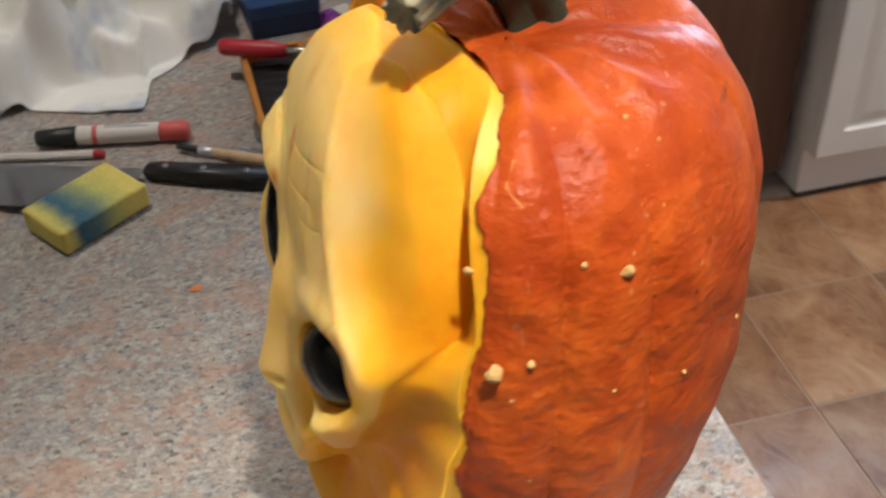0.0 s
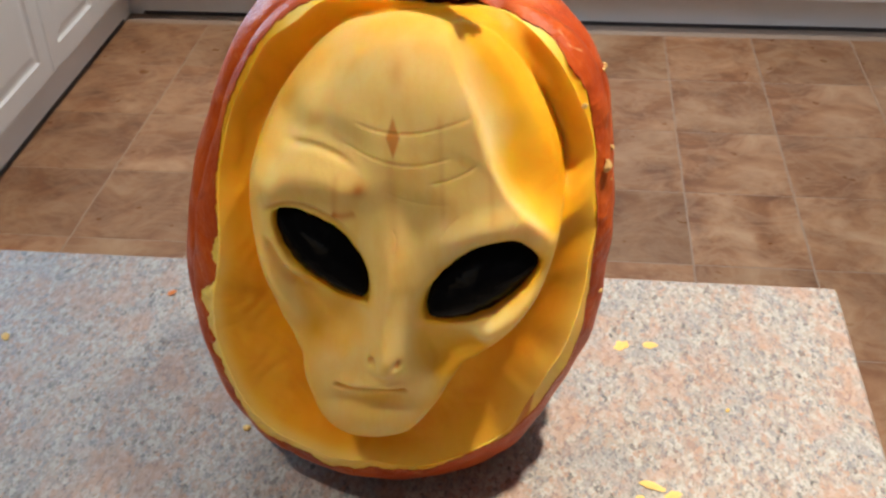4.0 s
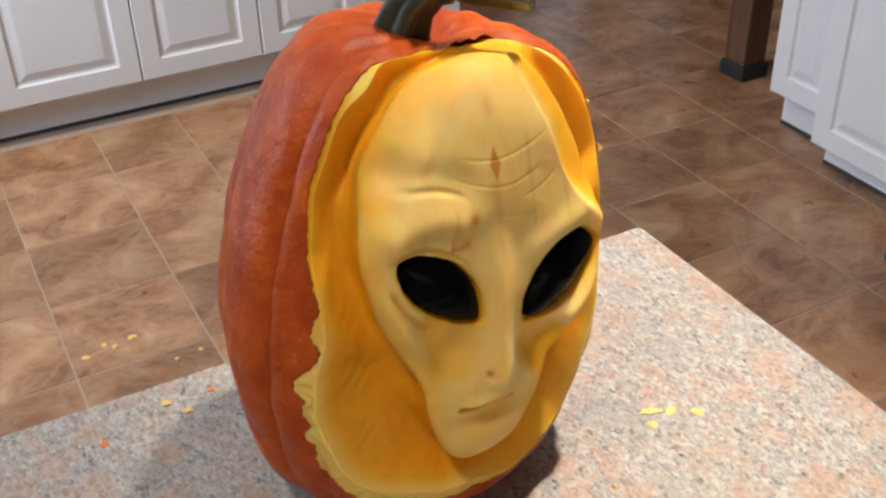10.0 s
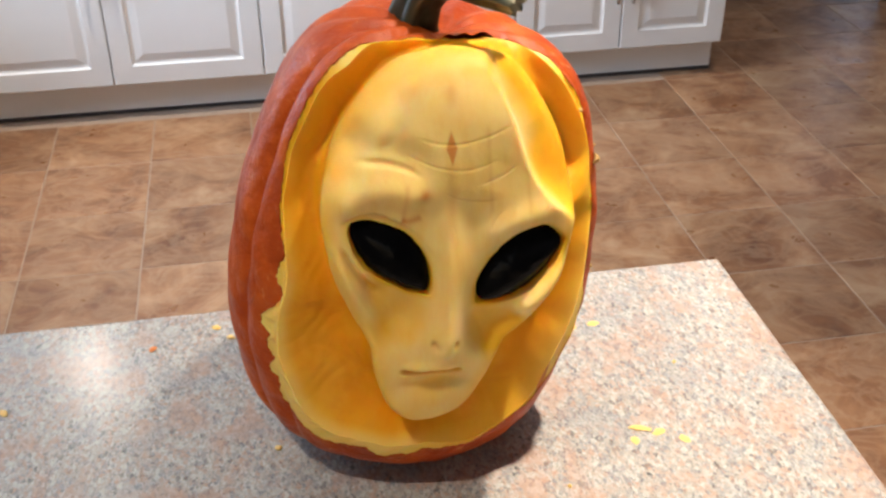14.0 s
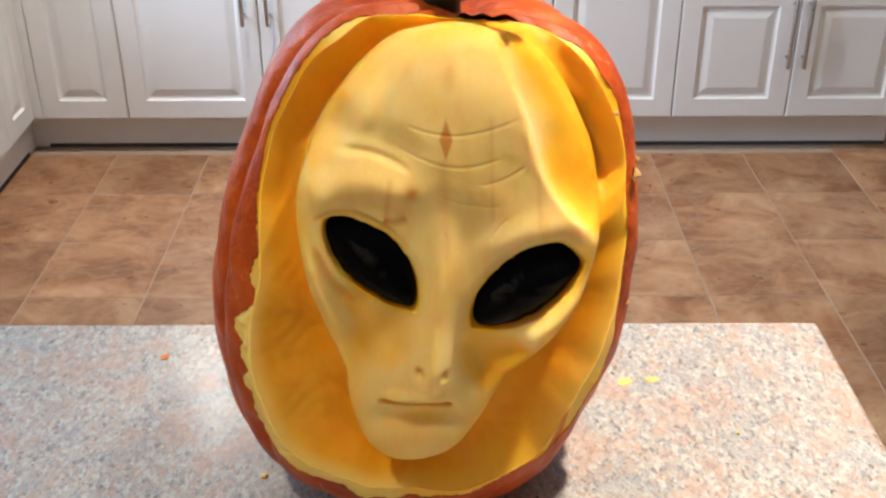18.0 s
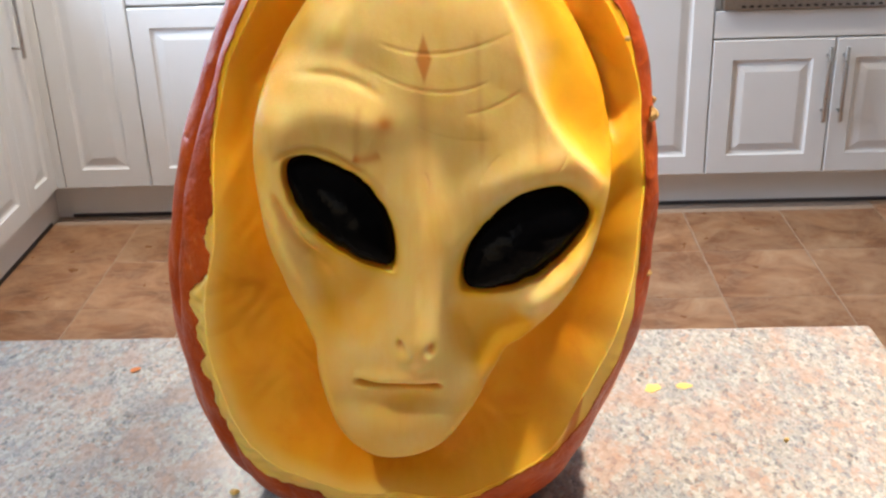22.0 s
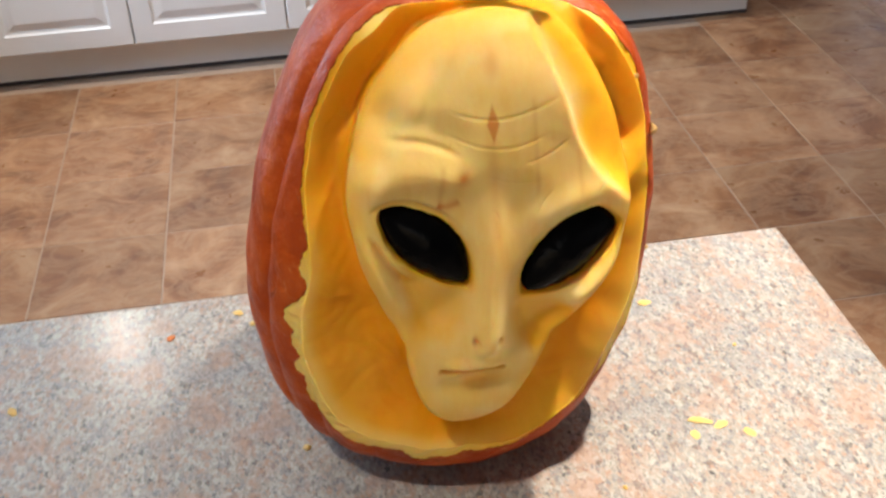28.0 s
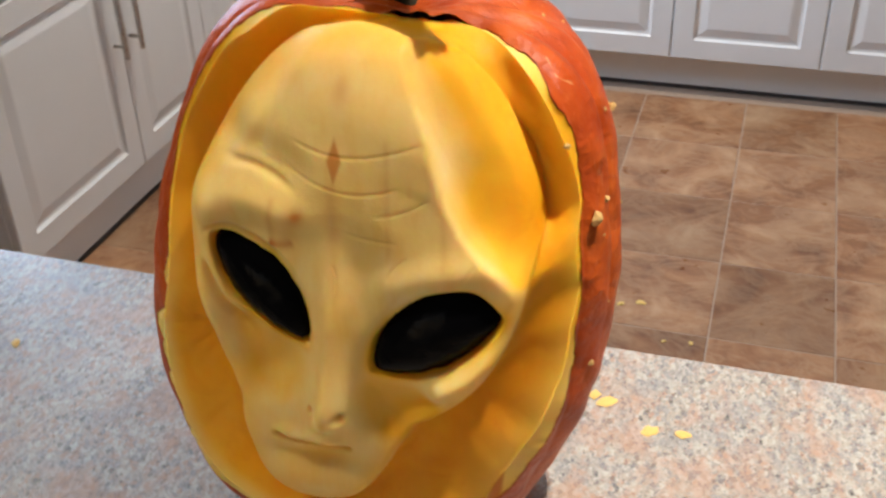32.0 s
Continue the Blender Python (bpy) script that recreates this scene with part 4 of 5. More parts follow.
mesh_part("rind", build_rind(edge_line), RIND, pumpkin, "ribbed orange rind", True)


def build_eye(eye):
    """A glossy almond-shaped dome that fills its socket."""
    (cx, cz), turn, outline = eye
    n, m = 96, 24
    bm, rings = bmesh.new(), []
    for j in range(1, m + 1):
        k, ring = j / m, []
        for i in range(n):
            q = 2 * math.pi * i / n
            r = k * float(outline(np.array(q))) * (1.015 + 0.012 * math.sin(9 * q) * math.sin(4 * q + 1))
            x, z = cx + r * math.cos(q), cz + r * math.sin(q)
            base = float(face_plane(np.array([x]), np.array([z]))[0])
            y = base + 0.0048 - 0.0085 * (1 - k * k) ** 0.75 + (0.004 if j == m else 0)
            y += 0.00025 * math.sin(260 * x + 3 * math.sin(170 * z)) * (1 - k)
            ring.append(bm.verts.new((x - FOOT[0], y - FOOT[1], z - FOOT[2])))
        rings.append(ring)
    for r0, r1 in zip(rings, rings[1:]):
        for i in range(n):
            bm.faces.new((r0[i], r0[(i + 1) % n], r1[(i + 1) % n], r1[i]))
    bm.faces.new(rings[0])
    return bm


gloss = Nodes("glossy_black_paint", 0.06, spec=0.045)
gloss.colour((0.002, 0.002, 0.0025))
gloss.rough(gloss.ramp(gloss.noise(160.0), (0.35, 0.04), (0.7, 0.08)))
gloss.bump(gloss.noise(420.0, 2.0), 0.35, 0.0006)
for eye in EYES:
    part("eye", build_eye(eye), gloss.m, pumpkin, "glossy black almond-shaped eye", True)


def build_stem():
    """A five-ribbed stem that rises, bends over and ends in a frayed dry cut."""
    knots = np.array([(0.2070, 0.3400, 1.2300), (0.2085, 0.3370, 1.250), (0.2130, 0.3300, 1.268), (0.2210, 0.3190, 1.281), (0.2325, 0.3050, 1.286), (0.2450, 0.2905, 1.284), (0.2565, 0.2780, 1.281), (0.2645, 0.2695, 1.278)])
    size = [0.0200, 0.0165, 0.0148, 0.0136, 0.0126, 0.0114, 0.0096, 0.0078]
    fine = np.linspace(0, 7, 57)
    cur = np.stack([np.interp(fine, range(8), knots[:, k]) for k in range(3)], 1)
    ker = np.hanning(9) / np.hanning(9).sum()
    for k in range(3):
        cur[4:-4, k] = np.convolve(cur[:, k], ker, "same")[4:-4]
    rad = np.interp(fine, range(8), size)
    verts, dry, sides = [], [], 40
    for j, p in enumerate(cur):
        ahead = cur[min(j + 1, 56)] - cur[max(j - 1, 0)]
        ahead = ahead / np.linalg.norm(ahead)
        a = np.cross(ahead, (0.6, -0.8, 0.15))
        a /= np.linalg.norm(a)
        b = np.cross(ahead, a)
        for i in range(sides):
            q = 2 * math.pi * i / sides
            flare = np.exp(-j / 7.0)
            rib = 1 + (0.09 + 0.20 * flare) * math.cos(5 * q + 0.8 + j * 0.012) + 0.035 * math.sin(13 * q + j * 0.2)
            end = 0.0012 * math.sin(7 * q) + 0.0008 * math.sin(17 * q) if j == 56 else 0.0
            verts.append(p + rad[j] * rib * (math.cos(q) * a + math.sin(q) * b) + ahead * end)
            dry.append(np.clip((j - 48) / 8.0, 0, 1) * (0.65 + 0.35 * math.sin(5 * q)) + 0.32 * np.clip(math.cos(5 * q + 0.8), 0, 1) ** 6 * np.clip((j - 8) / 20, 0, 1) + np.clip(0.3 - j / 12.0, 0, 1))
    tip = cur[-1] - 0.004 * ahead
    verts.append(tip)
    dry.append(1.0)
    faces = [(j * sides + i, j * sides + (i + 1) % sides, (j + 1) * sides + (i + 1) % sides, (j + 1) * sides + i) for j in range(56) for i in range(sides)]
    faces += [(56 * sides + i, 56 * sides + (i + 1) % sides, 57 * sides) for i in range(sides)]
    mesh = bpy.data.meshes.new("stem")
    mesh.from_pydata([tuple(np.array(v) - np.array(FOOT)) for v in verts], [], faces)
    col = np.ones((len(verts), 4))
    col[:, 0] = np.clip(dry, 0, 1)
    mesh.attributes.new("dry", "FLOAT_COLOR", "POINT").data.foreach_set("color", col.ravel())
    return mesh


mesh_part("stem", build_stem(), STEM, pumpkin, "dark green ribbed stem with a dry frayed end", True)

# ---- things on the island ----
TOWEL = Nodes("stained_cotton", 0.9)
blue_mark = TOWEL.ramp(TOWEL.noise(11.0, 3.0), (0.55, 0.0), (0.70, 1.0))
grey_mark = TOWEL.ramp(TOWEL.noise(7.0, 4.0), (0.50, 0.0), (0.75, 1.0))
cloth = TOWEL.mix(TOWEL.math("MULTIPLY", grey_mark, 0.65), (0.78, 0.76, 0.71), (0.42, 0.40, 0.34))
TOWEL.colour(TOWEL.mix(TOWEL.math("MULTIPLY", blue_mark, 0.75), cloth, (0.20, 0.30, 0.45)))
TOWEL.bump(TOWEL.noise(700.0, 2.0), 0.5, 0.0008)
SPONGE = Nodes("painted_sponge", 0.85)
along = SPONGE.channel(SPONGE.coord, 0)
wander = SPONGE.math("ADD", along, SPONGE.math("MULTIPLY", SPONGE.math("SUBTRACT", SPONGE.noise(30.0, 3.0), 0.5), 0.030))
blue = SPONGE.ramp(SPONGE.math("ADD", wander, 0.5), (0.462, 0.0), (0.476, 0.95), (0.486, 0.85), (0.512, 0.0))
green = SPONGE.ramp(SPONGE.math("ADD", wander, 0.5), (0.455, 0.0), (0.480, 0.75), (0.508, 0.5), (0.530, 0.0))
yellow = SPONGE.mix(SPONGE.noise(60.0, 3.0), (0.58, 0.46, 0.09), (0.70, 0.58, 0.16))
SPONGE.colour(SPONGE.mix(blue, SPONGE.mix(green, yellow, (0.20, 0.32, 0.13)), (0.012, 0.085, 0.16)))
SPONGE.bump(SPONGE.noise(420.0, 3.0), 0.8, 0.0015)
RED = plain("red_plastic", (0.42, 0.02, 0.035), 0.35)
CORAL = plain("coral_plastic", (0.60, 0.10, 0.09), 0.4)
IVORY = plain("ivory_plastic", (0.66, 0.63, 0.58), 0.4)
GREY_INK = plain("grey_print", (0.46, 0.44, 0.42), 0.5)
NAVY = plain("navy_cardboard", (0.012, 0.030, 0.085), 0.45, vary=0.25)
NAVY_LIGHT = plain("blue_cardboard", (0.02, 0.06, 0.16), 0.4, vary=0.25)
PURPLE = plain("purple_foil", (0.30, 0.06, 0.38), 0.28, vary=0.3, scale=60)
LILAC = plain("lilac_label", (0.36, 0.33, 0.48), 0.45, vary=0.2)
PINK = plain("pink_plastic", (0.50, 0.10, 0.26), 0.4)
PINE = make_wood("orange_stained_pine", (0.40, 0.15, 0.025), (0.56, 0.25, 0.05), 12.0, 0.4)
BEECH = make_wood("pale_beech", (0.42, 0.28, 0.15), (0.58, 0.42, 0.25), 14.0, 0.5)
BLADE = plain("dull_steel_blade", (0.56, 0.58, 0.63), 0.34, 1.0, vary=0.15)
CHIP = plain("pumpkin_chip_flesh", (0.75, 0.50, 0.14), 0.5, vary=0.25, scale=200)
CRUMB = plain("dried_pumpkin_crumb", (0.56, 0.35, 0.12), 0.6, vary=0.3, scale=300)
CHIP_RED = plain("pumpkin_chip_rind", (0.68, 0.20, 0.03), 0.5, vary=0.25, scale=200)
DARK_STEEL = plain("dark_tool_steel", (0.10, 0.10, 0.11), 0.4, 1.0, vary=0.2)
CHROME = plain("polished_steel", (0.78, 0.78, 0.77), 0.14, 1.0, vary=0.1, scale=60)
GLASS = Nodes("clear_glass", 0.03)
GLASS.b.inputs["Transmission Weight"].default_value = 1.0
GLASS.b.inputs["IOR"].default_value = 1.45


def lying(x0, y0, x1, y1, r):
    """A frame on the island top whose x axis runs from one end of a lying thing to the other."""
    return pose(x0, y0, TOP + r + 0.0004, 0, 0, math.degrees(math.atan2(y1 - y0, x1 - x0)))


def rod(x0, x1, r0, r1=None, sides=20):
    r1 = r0 if r1 is None else r1
    e = min(r0, r1) * 0.18
    return tube([(x0, 0, 0), (x0 + e, 0, 0), (x1 - e, 0, 0), (x1, 0, 0)], [r0 - e, r0, r1, r1 - e], sides)


marker = thing("marker_pen", "white marker pen with black cap and coral end", "pen", lying(-0.300, 0.036, -0.272, 0.172, 0.009))
part("cap", rod(0.0, 0.037, 0.0072, 0.0093), BLACK, marker, "black cap", True)
part("barrel", rod(0.0372, 0.1130, 0.0088), IVORY, marker, "white printed barrel", True)
part("band", rod(0.0510, 0.0585, 0.0090), CORAL, marker, "coral band", True)
part("end", rod(0.1132, 0.1390, 0.0092), CORAL, marker, "coral end", True)
for k in range(3):
    part("print_bar", block(0.064, 0.104 - 0.008 * k, -0.0025 + 0.0026 * k, -0.0014 + 0.0026 * k, 0.0080, 0.0091), GREY_INK, marker)

sponge = thing("sponge", "yellow sponge stained with blue and green paint", "sponge", pose(-0.170, 0.082, TOP, 0, 0, 127))
bm = block(-0.043, 0.043, -0.027, 0.030, 0.001, 0.023, 0.0035, 3)
for v in bm.verts:
    v.co += 0.0012 * Vector((math.sin(90 * v.co.y), math.cos(80 * v.co.x), math.sin(70 * v.co.x)))
    v.co.z = max(v.co.z, 0.0003)
part("body", bm, SPONGE.m, sponge, "", True)

knife = thing("kitchen_knife", "broad kitchen knife with a black riveted handle, lying flat", "knife", pose(-0.214, 0.131, TOP, 0, 0, math.degrees(math.atan2(0.107, 0.043))))
bm = bmesh.new()
out = [(-0.002, -0.005), (0.05, -0.008), (0.095, -0.007), (0.112, -0.012), (0.120, -0.006), (0.121, 0.006), (0.112, 0.012), (0.05, 0.010), (-0.002, 0.011)]
low = [bm.verts.new((x, y, 0.001)) for x, y in out]
high = [bm.verts.new((x, y, 0.0148)) for x, y in out]
bm.faces.new(low[::-1]), bm.faces.new(high)
for k in range(len(out)):
    bm.faces.new((low[k], low[(k + 1) % len(out)], high[(k + 1) % len(out)], high[k]))
bmesh.ops.bevel(bm, geom=bm.edges[:], offset=0.0035, segments=3, affect="EDGES")
grip = part("handle", bm, BLACK, knife, "black plastic handle", True)
for x in (0.018, 0.052, 0.090):
    part("rivet", lathe([(0.0028, 0.0144), (0.0028, 0.0155), (0.0022, 0.0158)], 14, Matrix.Translation((x, 0.002, 0))), STEEL, grip, "", True)
bm = bmesh.new()
edge_pts = [(-0.004, 0.004), (-0.004, -0.010), (-0.016, -0.050), (-0.10, -0.058), (-0.165, -0.050), (-0.205, -0.012), (-0.14, 0.001)]
low = [bm.verts.new((x, y, 0.0072 if y > 0 else 0.0080)) for x, y in edge_pts]
high = [bm.verts.new((x, y, 0.0096 if y > 0 else 0.0084)) for x, y in edge_pts]
bm.faces.new(low[::-1]), bm.faces.new(high)
for k in range(len(edge_pts)):
    bm.faces.new((low[k], low[(k + 1) % len(edge_pts)], high[(k + 1) % len(edge_pts)], high[k]))
part("blade", bm, BLADE, knife, "dull steel blade")

pencil = thing("pencil", "white pencil with a red end lying beside the knife", "pencil", lying(-0.300, -0.06, -0.262, 0.095, 0.004))
part("shaft", rod(0.0, 0.150, 0.0038, None, 6), IVORY, pencil)
part("end", rod(0.1502, 0.160, 0.0040), RED, pencil, "red end", True)

tool = thing("carving_tool", "thin silver craft knife lying on granite", "knife", lying(-0.236, 0.212, -0.170, 0.297, 0.0046))
part("barrel", rod(0.045, 0.1075, 0.0046), STEEL, tool, "", True)
part("neck", rod(0.014, 0.0448, 0.0026, 0.0034), STEEL, tool, "", True)
part("tip", rod(0.0, 0.0138, 0.0008, 0.0022, 8), BLADE, tool, "", True)
brush = thing("wooden_tool", "wooden handled carving tool with a black tip", "tool", lying(-0.252, 0.160, -0.183, 0.264, 0.0058))
part("handle", tube([(0.036, 0, 0), (0.05, 0, 0), (0.09, 0, 0), (0.118, 0, 0), (0.125, 0, 0)], [0.0036, 0.0044, 0.0054, 0.0058, 0.0042], 16), BEECH, brush, "pale wooden handle", True)
part("ferrule", rod(0.022, 0.0362, 0.0038), BLADE, brush, "", True)
part("tip", rod(0.0, 0.0218, 0.0030, 0.0036), BLACK, brush, "black tip", True)


def tray(parent, name, x0, x1, y0, y1, high):
    t = 0.006
    case = part(name, block(x0 + t, x1 - t, y0 + t, y1 - t, 0.0006, 0.005), PINE, parent)
    for nm, a in (("side", (x0, x1, y0, y0 + t)), ("side", (x0, x1, y1 - t, y1)), ("end", (x0, x0 + t, y0 + t, y1 - t)), ("end", (x1 - t, x1, y0 + t, y1 - t))):
        part(nm, block(*a, 0.0004, high, 0.0012), PINE, case)
    return case


case = thing("wooden_tool_case", "open orange wooden case with a black tray of small blades", "case", pose(-0.314, 0.300, TOP, 0, 0, 1))
tray(case, "base_tray", -0.073, 0.073, -0.066, -0.0015, 0.024)
tray(case, "lid_tray", -0.073, 0.073, 0.0015, 0.064, 0.026)
insert = part("blade_insert", block(-0.064, 0.064, -0.058, -0.009, 0.0052, 0.0135, 0.002), BLACK, case, "black plastic blade insert")
for k, (near, far) in enumerate([(-0.052, -0.030), (-0.049, -0.018), (-0.054, -0.024), (-0.046, -0.020), (-0.053, -0.016), (-0.050, -0.028), (-0.054, -0.022)]):
    part("blade", block(-0.052 + k * 0.0165, -0.047 + k * 0.0165, near, far, 0.0137, 0.0146, 0.0004, 1), DARK_STEEL, insert)
part("clasp", block(0.050, 0.066, -0.0715, -0.0665, 0.004, 0.012, 0.001), STEEL, case, "small steel clasp")
slim = thing("steel_blade", "thin steel tool resting in the wooden case", "tool", pose(-0.322, 0.3135, TOP + 0.0082, 0, 0, -6))
part("shaft", rod(-0.045, 0.040, 0.0022, 0.003, 10), STEEL, slim, "", True)

gouge = thing("lino_cutter", "red handled cutter with a bare metal shaft", "tool", pose(-0.378, 0.218, TOP + 0.0335, 0, 1, 67))
part("handle", tube([(-0.004, 0, 0), (0.0, 0, 0), (0.046, 0, 0), (0.060, 0, 0), (0.064, 0, 0)], [0.006, 0.0085, 0.0088, 0.0072, 0.0060], 18), RED, gouge, "red plastic handle", True)
part("shaft", rod(0.0642, 0.098, 0.0042, 0.0036), STEEL, gouge, "", True)
part("gouge_tip", rod(0.0982, 0.107, 0.0034, 0.0012, 10), BLADE, gouge, "", True)

box = thing("card_box", "dark blue lidded cardboard box", "box", pose(-0.500, 0.285, TOP, 0, 0, 4))
part("base", block(-0.050, 0.050, -0.037, 0.037, 0.0005, 0.022, 0.0015), NAVY, box)
part("lid", block(-0.0515, 0.0515, -0.0385, 0.0385, 0.0222, 0.038, 0.002), NAVY_LIGHT, box, "lighter blue lid")
packet = thing("foil_packet", "crumpled shiny purple foil packet", "packet", pose(-0.455, 0.352, TOP, 0, 0, 25))
bm = bmesh.new()
bmesh.ops.create_grid(bm, x_segments=18, y_segments=14, size=0.5)
for v in bm.verts:
    x, y = v.co.x, v.co.y
    fat = max(0.0, 1 - (2 * x) ** 4) * max(0.0, 1 - (2 * y) ** 4)
    v.co = Vector((x * 0.066, y * 0.052, 0.003 + 0.012 * fat + 0.002 * noise.noise(Vector((x * 7, y * 7, 3)))))
skin = [f for f in bm.faces]
ext = bmesh.ops.extrude_face_region(bm, geom=skin)
for v in [g for g in ext["geom"] if isinstance(g, bmesh.types.BMVert)]:
    v.co.z = 0.0006
part("pouch", bm, PURPLE, packet)
part("label", block(-0.012, 0.014, -0.008, 0.010, 0.0162, 0.0178, 0.0006), IVORY, packet, "pale printed label")

mill = thing("salt_mill", "glass spice mill with black base and steel head", "mill", pose(-0.348, 0.393, TOP))
part("base", lathe([(0.0275, 0.0004), (0.0290, 0.004), (0.0284, 0.026), (0.0268, 0.0300), (0.020, 0.0305)], 40), BLACK, mill, "glossy black base", True)
part("grinder", lathe([(0.0235, 0.0308), (0.0215, 0.0345), (0.0120, 0.0375), (0.0060, 0.050)], 32), CHROME, mill, "shiny steel grinder", True)
part("glass", lathe([(0.0268, 0.0302), (0.0262, 0.036), (0.0240, 0.060), (0.0225, 0.090)], 40), GLASS.m, mill, "clear glass body", True).visible_shadow = False
part("collar", lathe([(0.0238, 0.0905), (0.0260, 0.092), (0.0260, 0.098), (0.0240, 0.100)], 36), BLACK, mill, "black plastic collar", True)
head = part("head", lathe([(0.0225, 0.1005), (0.0228, 0.105), (0.0215, 0.140), (0.0190, 0.150), (0.010, 0.154)], 36), STEEL, mill, "brushed steel head", True)
part("window", block(0.015, 0.0226, -0.006, 0.006, 0.106, 0.132, 0.002), BLACK, head, "dark window")
tin = thing("canister", "lilac labelled round canister with a pink lid", "canister", pose(-0.458, 0.408, TOP))
part("body", lathe([(0.036, 0.0005), (0.037, 0.003), (0.037, 0.088), (0.0355, 0.092)], 44), LILAC, tin, "", True)
part("lid", lathe([(0.038, 0.0925), (0.0385, 0.095), (0.0385, 0.112), (0.036, 0.115)], 44), PINK, tin, "pink lid", True)
for k in range(4):
    part("label_bar", block(0.0366, 0.0378, -0.012, 0.012 - 0.003 * k, 0.026 + k * 0.013, 0.031 + k * 0.013), IVORY, tin)
stick = thing("wooden_stick", "short flat wooden stick", "stick", pose(-0.398, 0.372, TOP, 0, 0, 62))
part("blank", block(-0.034, 0.034, -0.005, 0.005, 0.0004, 0.0026, 0.0009), BEECH, stick)


def build_towel():
    """A bunched cloth: thick rolls behind, a flat tail and a curled lobe in front."""
    n, m = 190, 120
    y, s = np.meshgrid(np.linspace(-0.24, 0.236, n), np.linspace(0, 1, m))
    front = np.interp(y, [-0.24, -0.10, 0.0, 0.020, 0.030, 0.078, 0.134, 0.142, 0.165, 0.182, 0.215, 0.236], [-0.40, -0.36, -0.362, -0.372, -0.366, -0.347, -0.332, -0.392, -0.410, -0.433, -0.452, -0.470])
    x = front + s * (-0.67 - front) + 0.006 * np.sin(60 * y) * s
    flat = smooth(0.028, 0.038, y) * smooth(0.150, 0.138, y) * smooth(-0.425, -0.400, x)
    z = 0.034 * smooth(0.0, 0.22, s) * (1 - flat)
    roll = lambda a, b, c, w: bell(a * (x + 0.48) + b * (y - 0.09) - c, w)
    z += 0.044 * roll(0.75, 0.66, 0.010, 0.017) + 0.034 * roll(0.35, -0.94, 0.055, 0.015) * smooth(-0.40, -0.44, x) + 0.028 * roll(0.9, -0.44, -0.045, 0.022)
    z -= 0.040 * roll(0.75, 0.66, -0.028, 0.011) + 0.034 * roll(0.35, -0.94, 0.022, 0.011) * (1 - flat) + 0.014 * roll(0.9, -0.44, -0.085, 0.014)
    z += 0.026 * bell(y + 0.012, 0.030) * smooth(-0.44, -0.40, x) * (1 - flat) * smooth(0.0, 0.06, s)
    z += 0.014 * smooth(0.17, 0.20, y) * smooth(0.24, 0.215, y) * smooth(0.0, 0.05, s)
    wrinkle = np.sin(46 * x + 23 * y + 2.2 * np.sin(31 * y)) * np.sin(19 * x - 52 * y + 1.5 * np.sin(40 * x))
    z += (0.0115 * (1 - flat) + 0.0022) * wrinkle + 0.0011 * np.sin(150 * x + 60 * y) * np.sin(120 * y - 70 * x)
    z = TOP + np.maximum(z, 0.0) + 0.0025
    verts = np.stack([x, y, z], -1).reshape(-1, 3)
    k = np.arange(n * m).reshape(m, n)
    faces = np.stack([k[:-1, :-1], k[:-1, 1:], k[1:, 1:], k[1:, :-1]], -1).reshape(-1, 4)
    mesh = bpy.data.meshes.new("towel")
    mesh.from_pydata(verts.tolist(), [], faces.tolist())
    return mesh


towel = mesh_part("tea_towel", build_towel(), TOWEL.m, None, "", True)
tagged(towel, "crumpled off-white tea towel with blue stains", "towel")
thick = towel.modifiers.new("thickness", "SOLIDIFY")
thick.thickness, thick.offset = 0.0016, -1


# ---- pumpkin scraps ----
def scrap_mesh(seed, sx, sy, sz):
    rnd = random.Random(seed)
    bm = bmesh.new()
    bmesh.ops.create_icosphere(bm, subdivisions=2, radius=0.5)
    for v in bm.verts:
        k = 1 + 0.45 * noise.noise(v.co * 3.0 + Vector((seed * 7.3, 0, 0))) + 0.1 * rnd.random()
        v.co = Vector((v.co.x * sx * k, v.co.y * sy * k, v.co.z * sz * (0.8 + 0.4 * rnd.random())))
        v.co.z += 0.16 * sz * math.cos(v.co.x / sx * 5)
    low = min(v.co.z for v in bm.verts)
    for v in bm.verts:
        v.co.z -= low
    mesh = bpy.data.meshes.new("scrap")
    bm.to_mesh(mesh)
    bm.free()
    return mesh


def scrap(name, label, group, seed, x, y, z, sx, sy, sz, turn, material, lie=None):
    ob = mesh_part(name, scrap_mesh(seed, sx, sy, sz), material)
    ob.matrix_basis = lie if lie is not None else pose(x, y, z, 0, 0, turn)
    return tagged(ob, label, "scrap", group)


ON_TOP = [(0.379, 0.398, 11, 7, CHIP), (0.357, 0.396, 13, 9, CHIP), (0.366, 0.240, 9, 6, CHIP), (0.405, 0.235, 10, 7, CHIP), (0.374, 0.253, 17, 7, CHIP), (0.388, 0.246, 11, 7, CHIP), (-0.019, 0.433, 9, 5, CHIP_RED), (-0.051, 0.160, 10, 6, CHIP_RED), (0.037, 0.456, 9, 6, CHIP), (0.074, 0.454, 6, 5, CHIP_RED), (0.323, 0.419, 15, 10, CHIP), (0.313, 0.424, 10, 8, CHIP), (-0.137, 0.367, 9, 6, CHIP), (0.050, 0.438, 8, 5, CHIP), (0.085, 0.283, 6, 5, CHIP), (0.432, 0.330, 4, 3, CHIP), (0.300, 0.200, 4, 3, CHIP)]
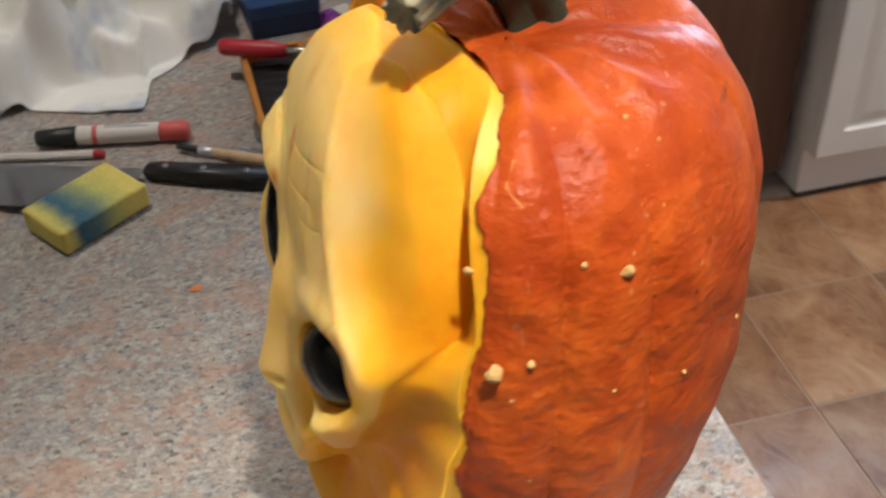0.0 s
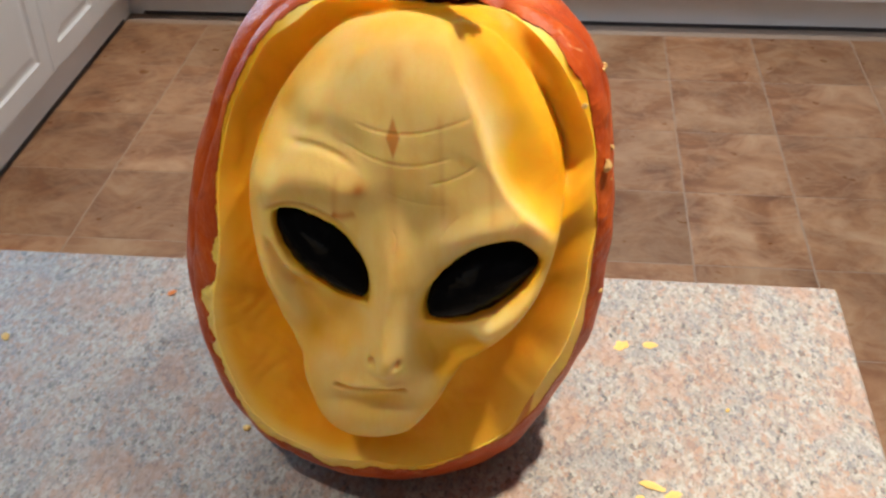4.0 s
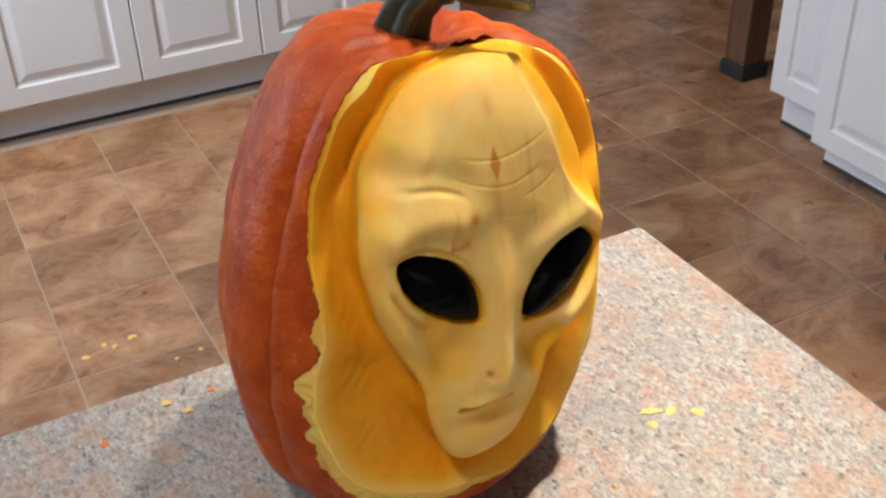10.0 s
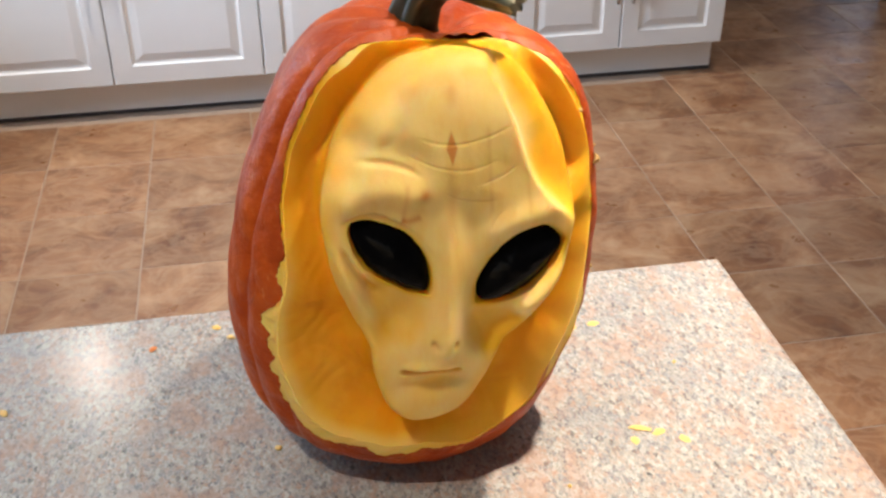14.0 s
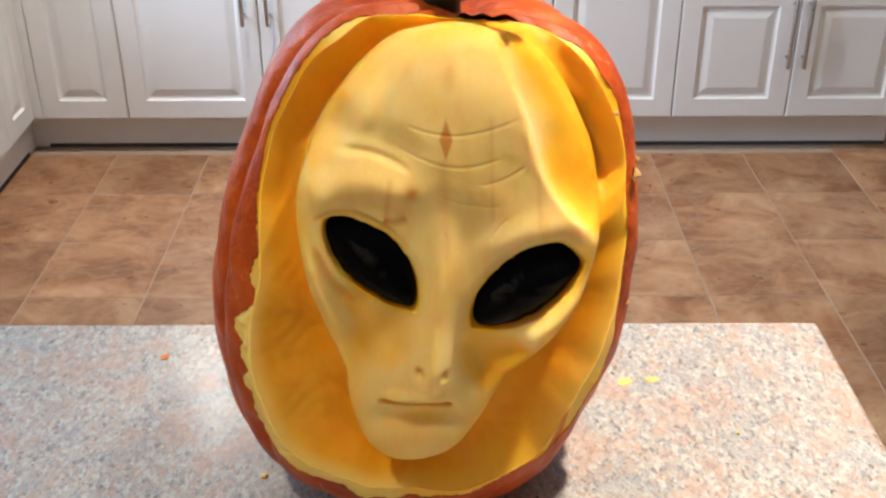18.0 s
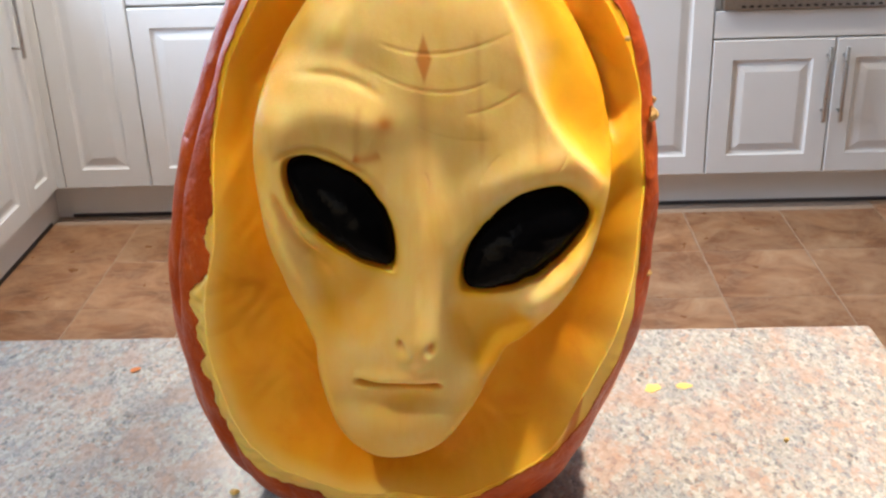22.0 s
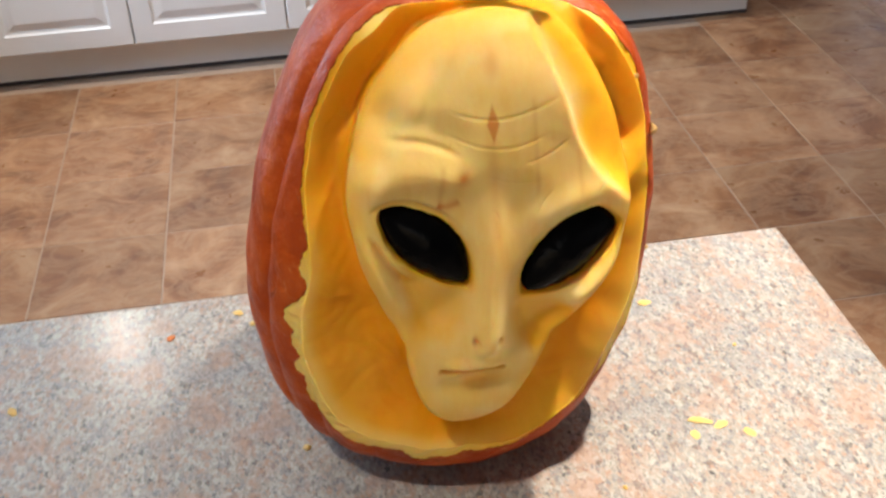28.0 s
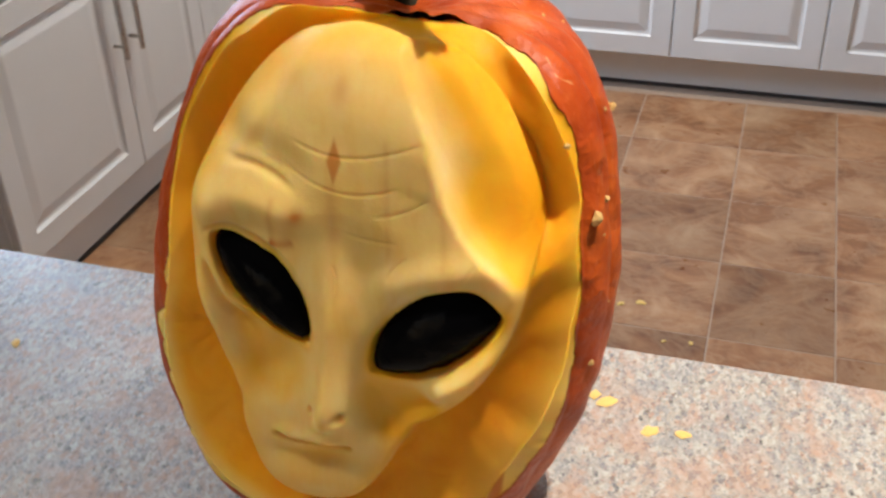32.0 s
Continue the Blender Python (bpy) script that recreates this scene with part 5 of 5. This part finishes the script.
for k, (x, y, a, b, material) in enumerate(ON_TOP):
    red = material is CHIP_RED
    scrap("pumpkin_scrap", "small orange scrap of pumpkin rind on granite" if red else "small yellow flake of pumpkin flesh on granite", "pumpkin scraps", 11 + k, x, y, TOP + 0.0002, a / 1000, b / 1000, (0.0014 if a > 8 else 0.002), 40 * k, material)
for k, (x, y, a) in enumerate([(0.204, 1.830, 22), (0.161, 1.815, 18), (0.327, 1.709, 13), (0.094, 1.807, 20), (0.271, 1.702, 12), (0.140, 1.832, 16)]):
    scrap("pumpkin_scrap", "yellow flake of pumpkin fallen on the tiles", "pumpkin scraps on the floor", 61 + k, x, y, 0.0003, a / 1000, a / 1500, 0.004, 55 * k, CHIP)
# crumbs that stick to the skin, by azimuth from the front and height
for k, (deg, h, size) in enumerate([(101.0, 0.290, 6), (70.3, 0.255, 8), (117, 0.2245, 3), (117, 0.329, 3), (98, 0.239, 2), (121, 0.322, 2), (75, 0.243, 2), (139, 0.218, 3), (73.5, 0.167, 4), (90.8, 0.297, 3), (78.7, 0.259, 4), (62, 0.294, 4), (81, 0.198, 2)]):
    az = radians(deg - 90)
    at = Vector([float(v) for v in to_world(*shell(np.array(az), np.array(h)))])
    out_dir = Vector((math.cos(az), math.sin(az) * 1.05, 0.15 if h > 0.2 else -0.1)).normalized()
    m = Matrix.Translation(at - out_dir * 0.0006) @ out_dir.to_track_quat("Z", "Y").to_matrix().to_4x4() @ pose(0, 0, 0, 0, 0, 47 * k)
    scrap("pumpkin_crumb", "pale crumb of pumpkin flesh stuck to the rind", "crumbs on the rind", 81 + k, 0, 0, 0, size / 1000, size / 1300, size / 1600, 0, CRUMB, m)

# ---- floor tiles ----
def tile_mesh(w, d):
    bm = block(-w / 2, w / 2, -d / 2, d / 2, -0.008, 0.0)
    bmesh.ops.bevel(bm, geom=[e for e in bm.edges if all(v.co.z > -0.001 for v in e.verts)], offset=0.0012, segments=1, affect="EDGES")
    mesh = bpy.data.meshes.new("tile")
    bm.to_mesh(mesh)
    bm.free()
    mesh.materials.append(TILE)
    return mesh


JOINTS_X = [-1.145, -0.845, -0.545, -0.245, 0.06, 0.36, 0.62, 0.885, 1.185, 1.485, 1.785, 2.085, 2.385, 2.685, 2.985, 3.285, 3.585]
JOINTS_Y = [0.55 + 0.298 * k for k in range(19)]
kinds = {}
for x0, x1 in zip(JOINTS_X, JOINTS_X[1:]):
    for y0, y1 in zip(JOINTS_Y, JOINTS_Y[1:]):
        if (y0 > 2.9 and x0 < 1.4) or y1 > 6.2:
            continue
        key = (round(x1 - x0, 3), round(y1 - y0, 3))
        if key not in kinds:
            kinds[key] = tile_mesh(key[0] - 0.0036, key[1] - 0.0036)
        tile = new("tile", kinds[key])
        tile.parent = floor
        tile.location = ((x0 + x1) / 2, (y0 + y1) / 2, 0)
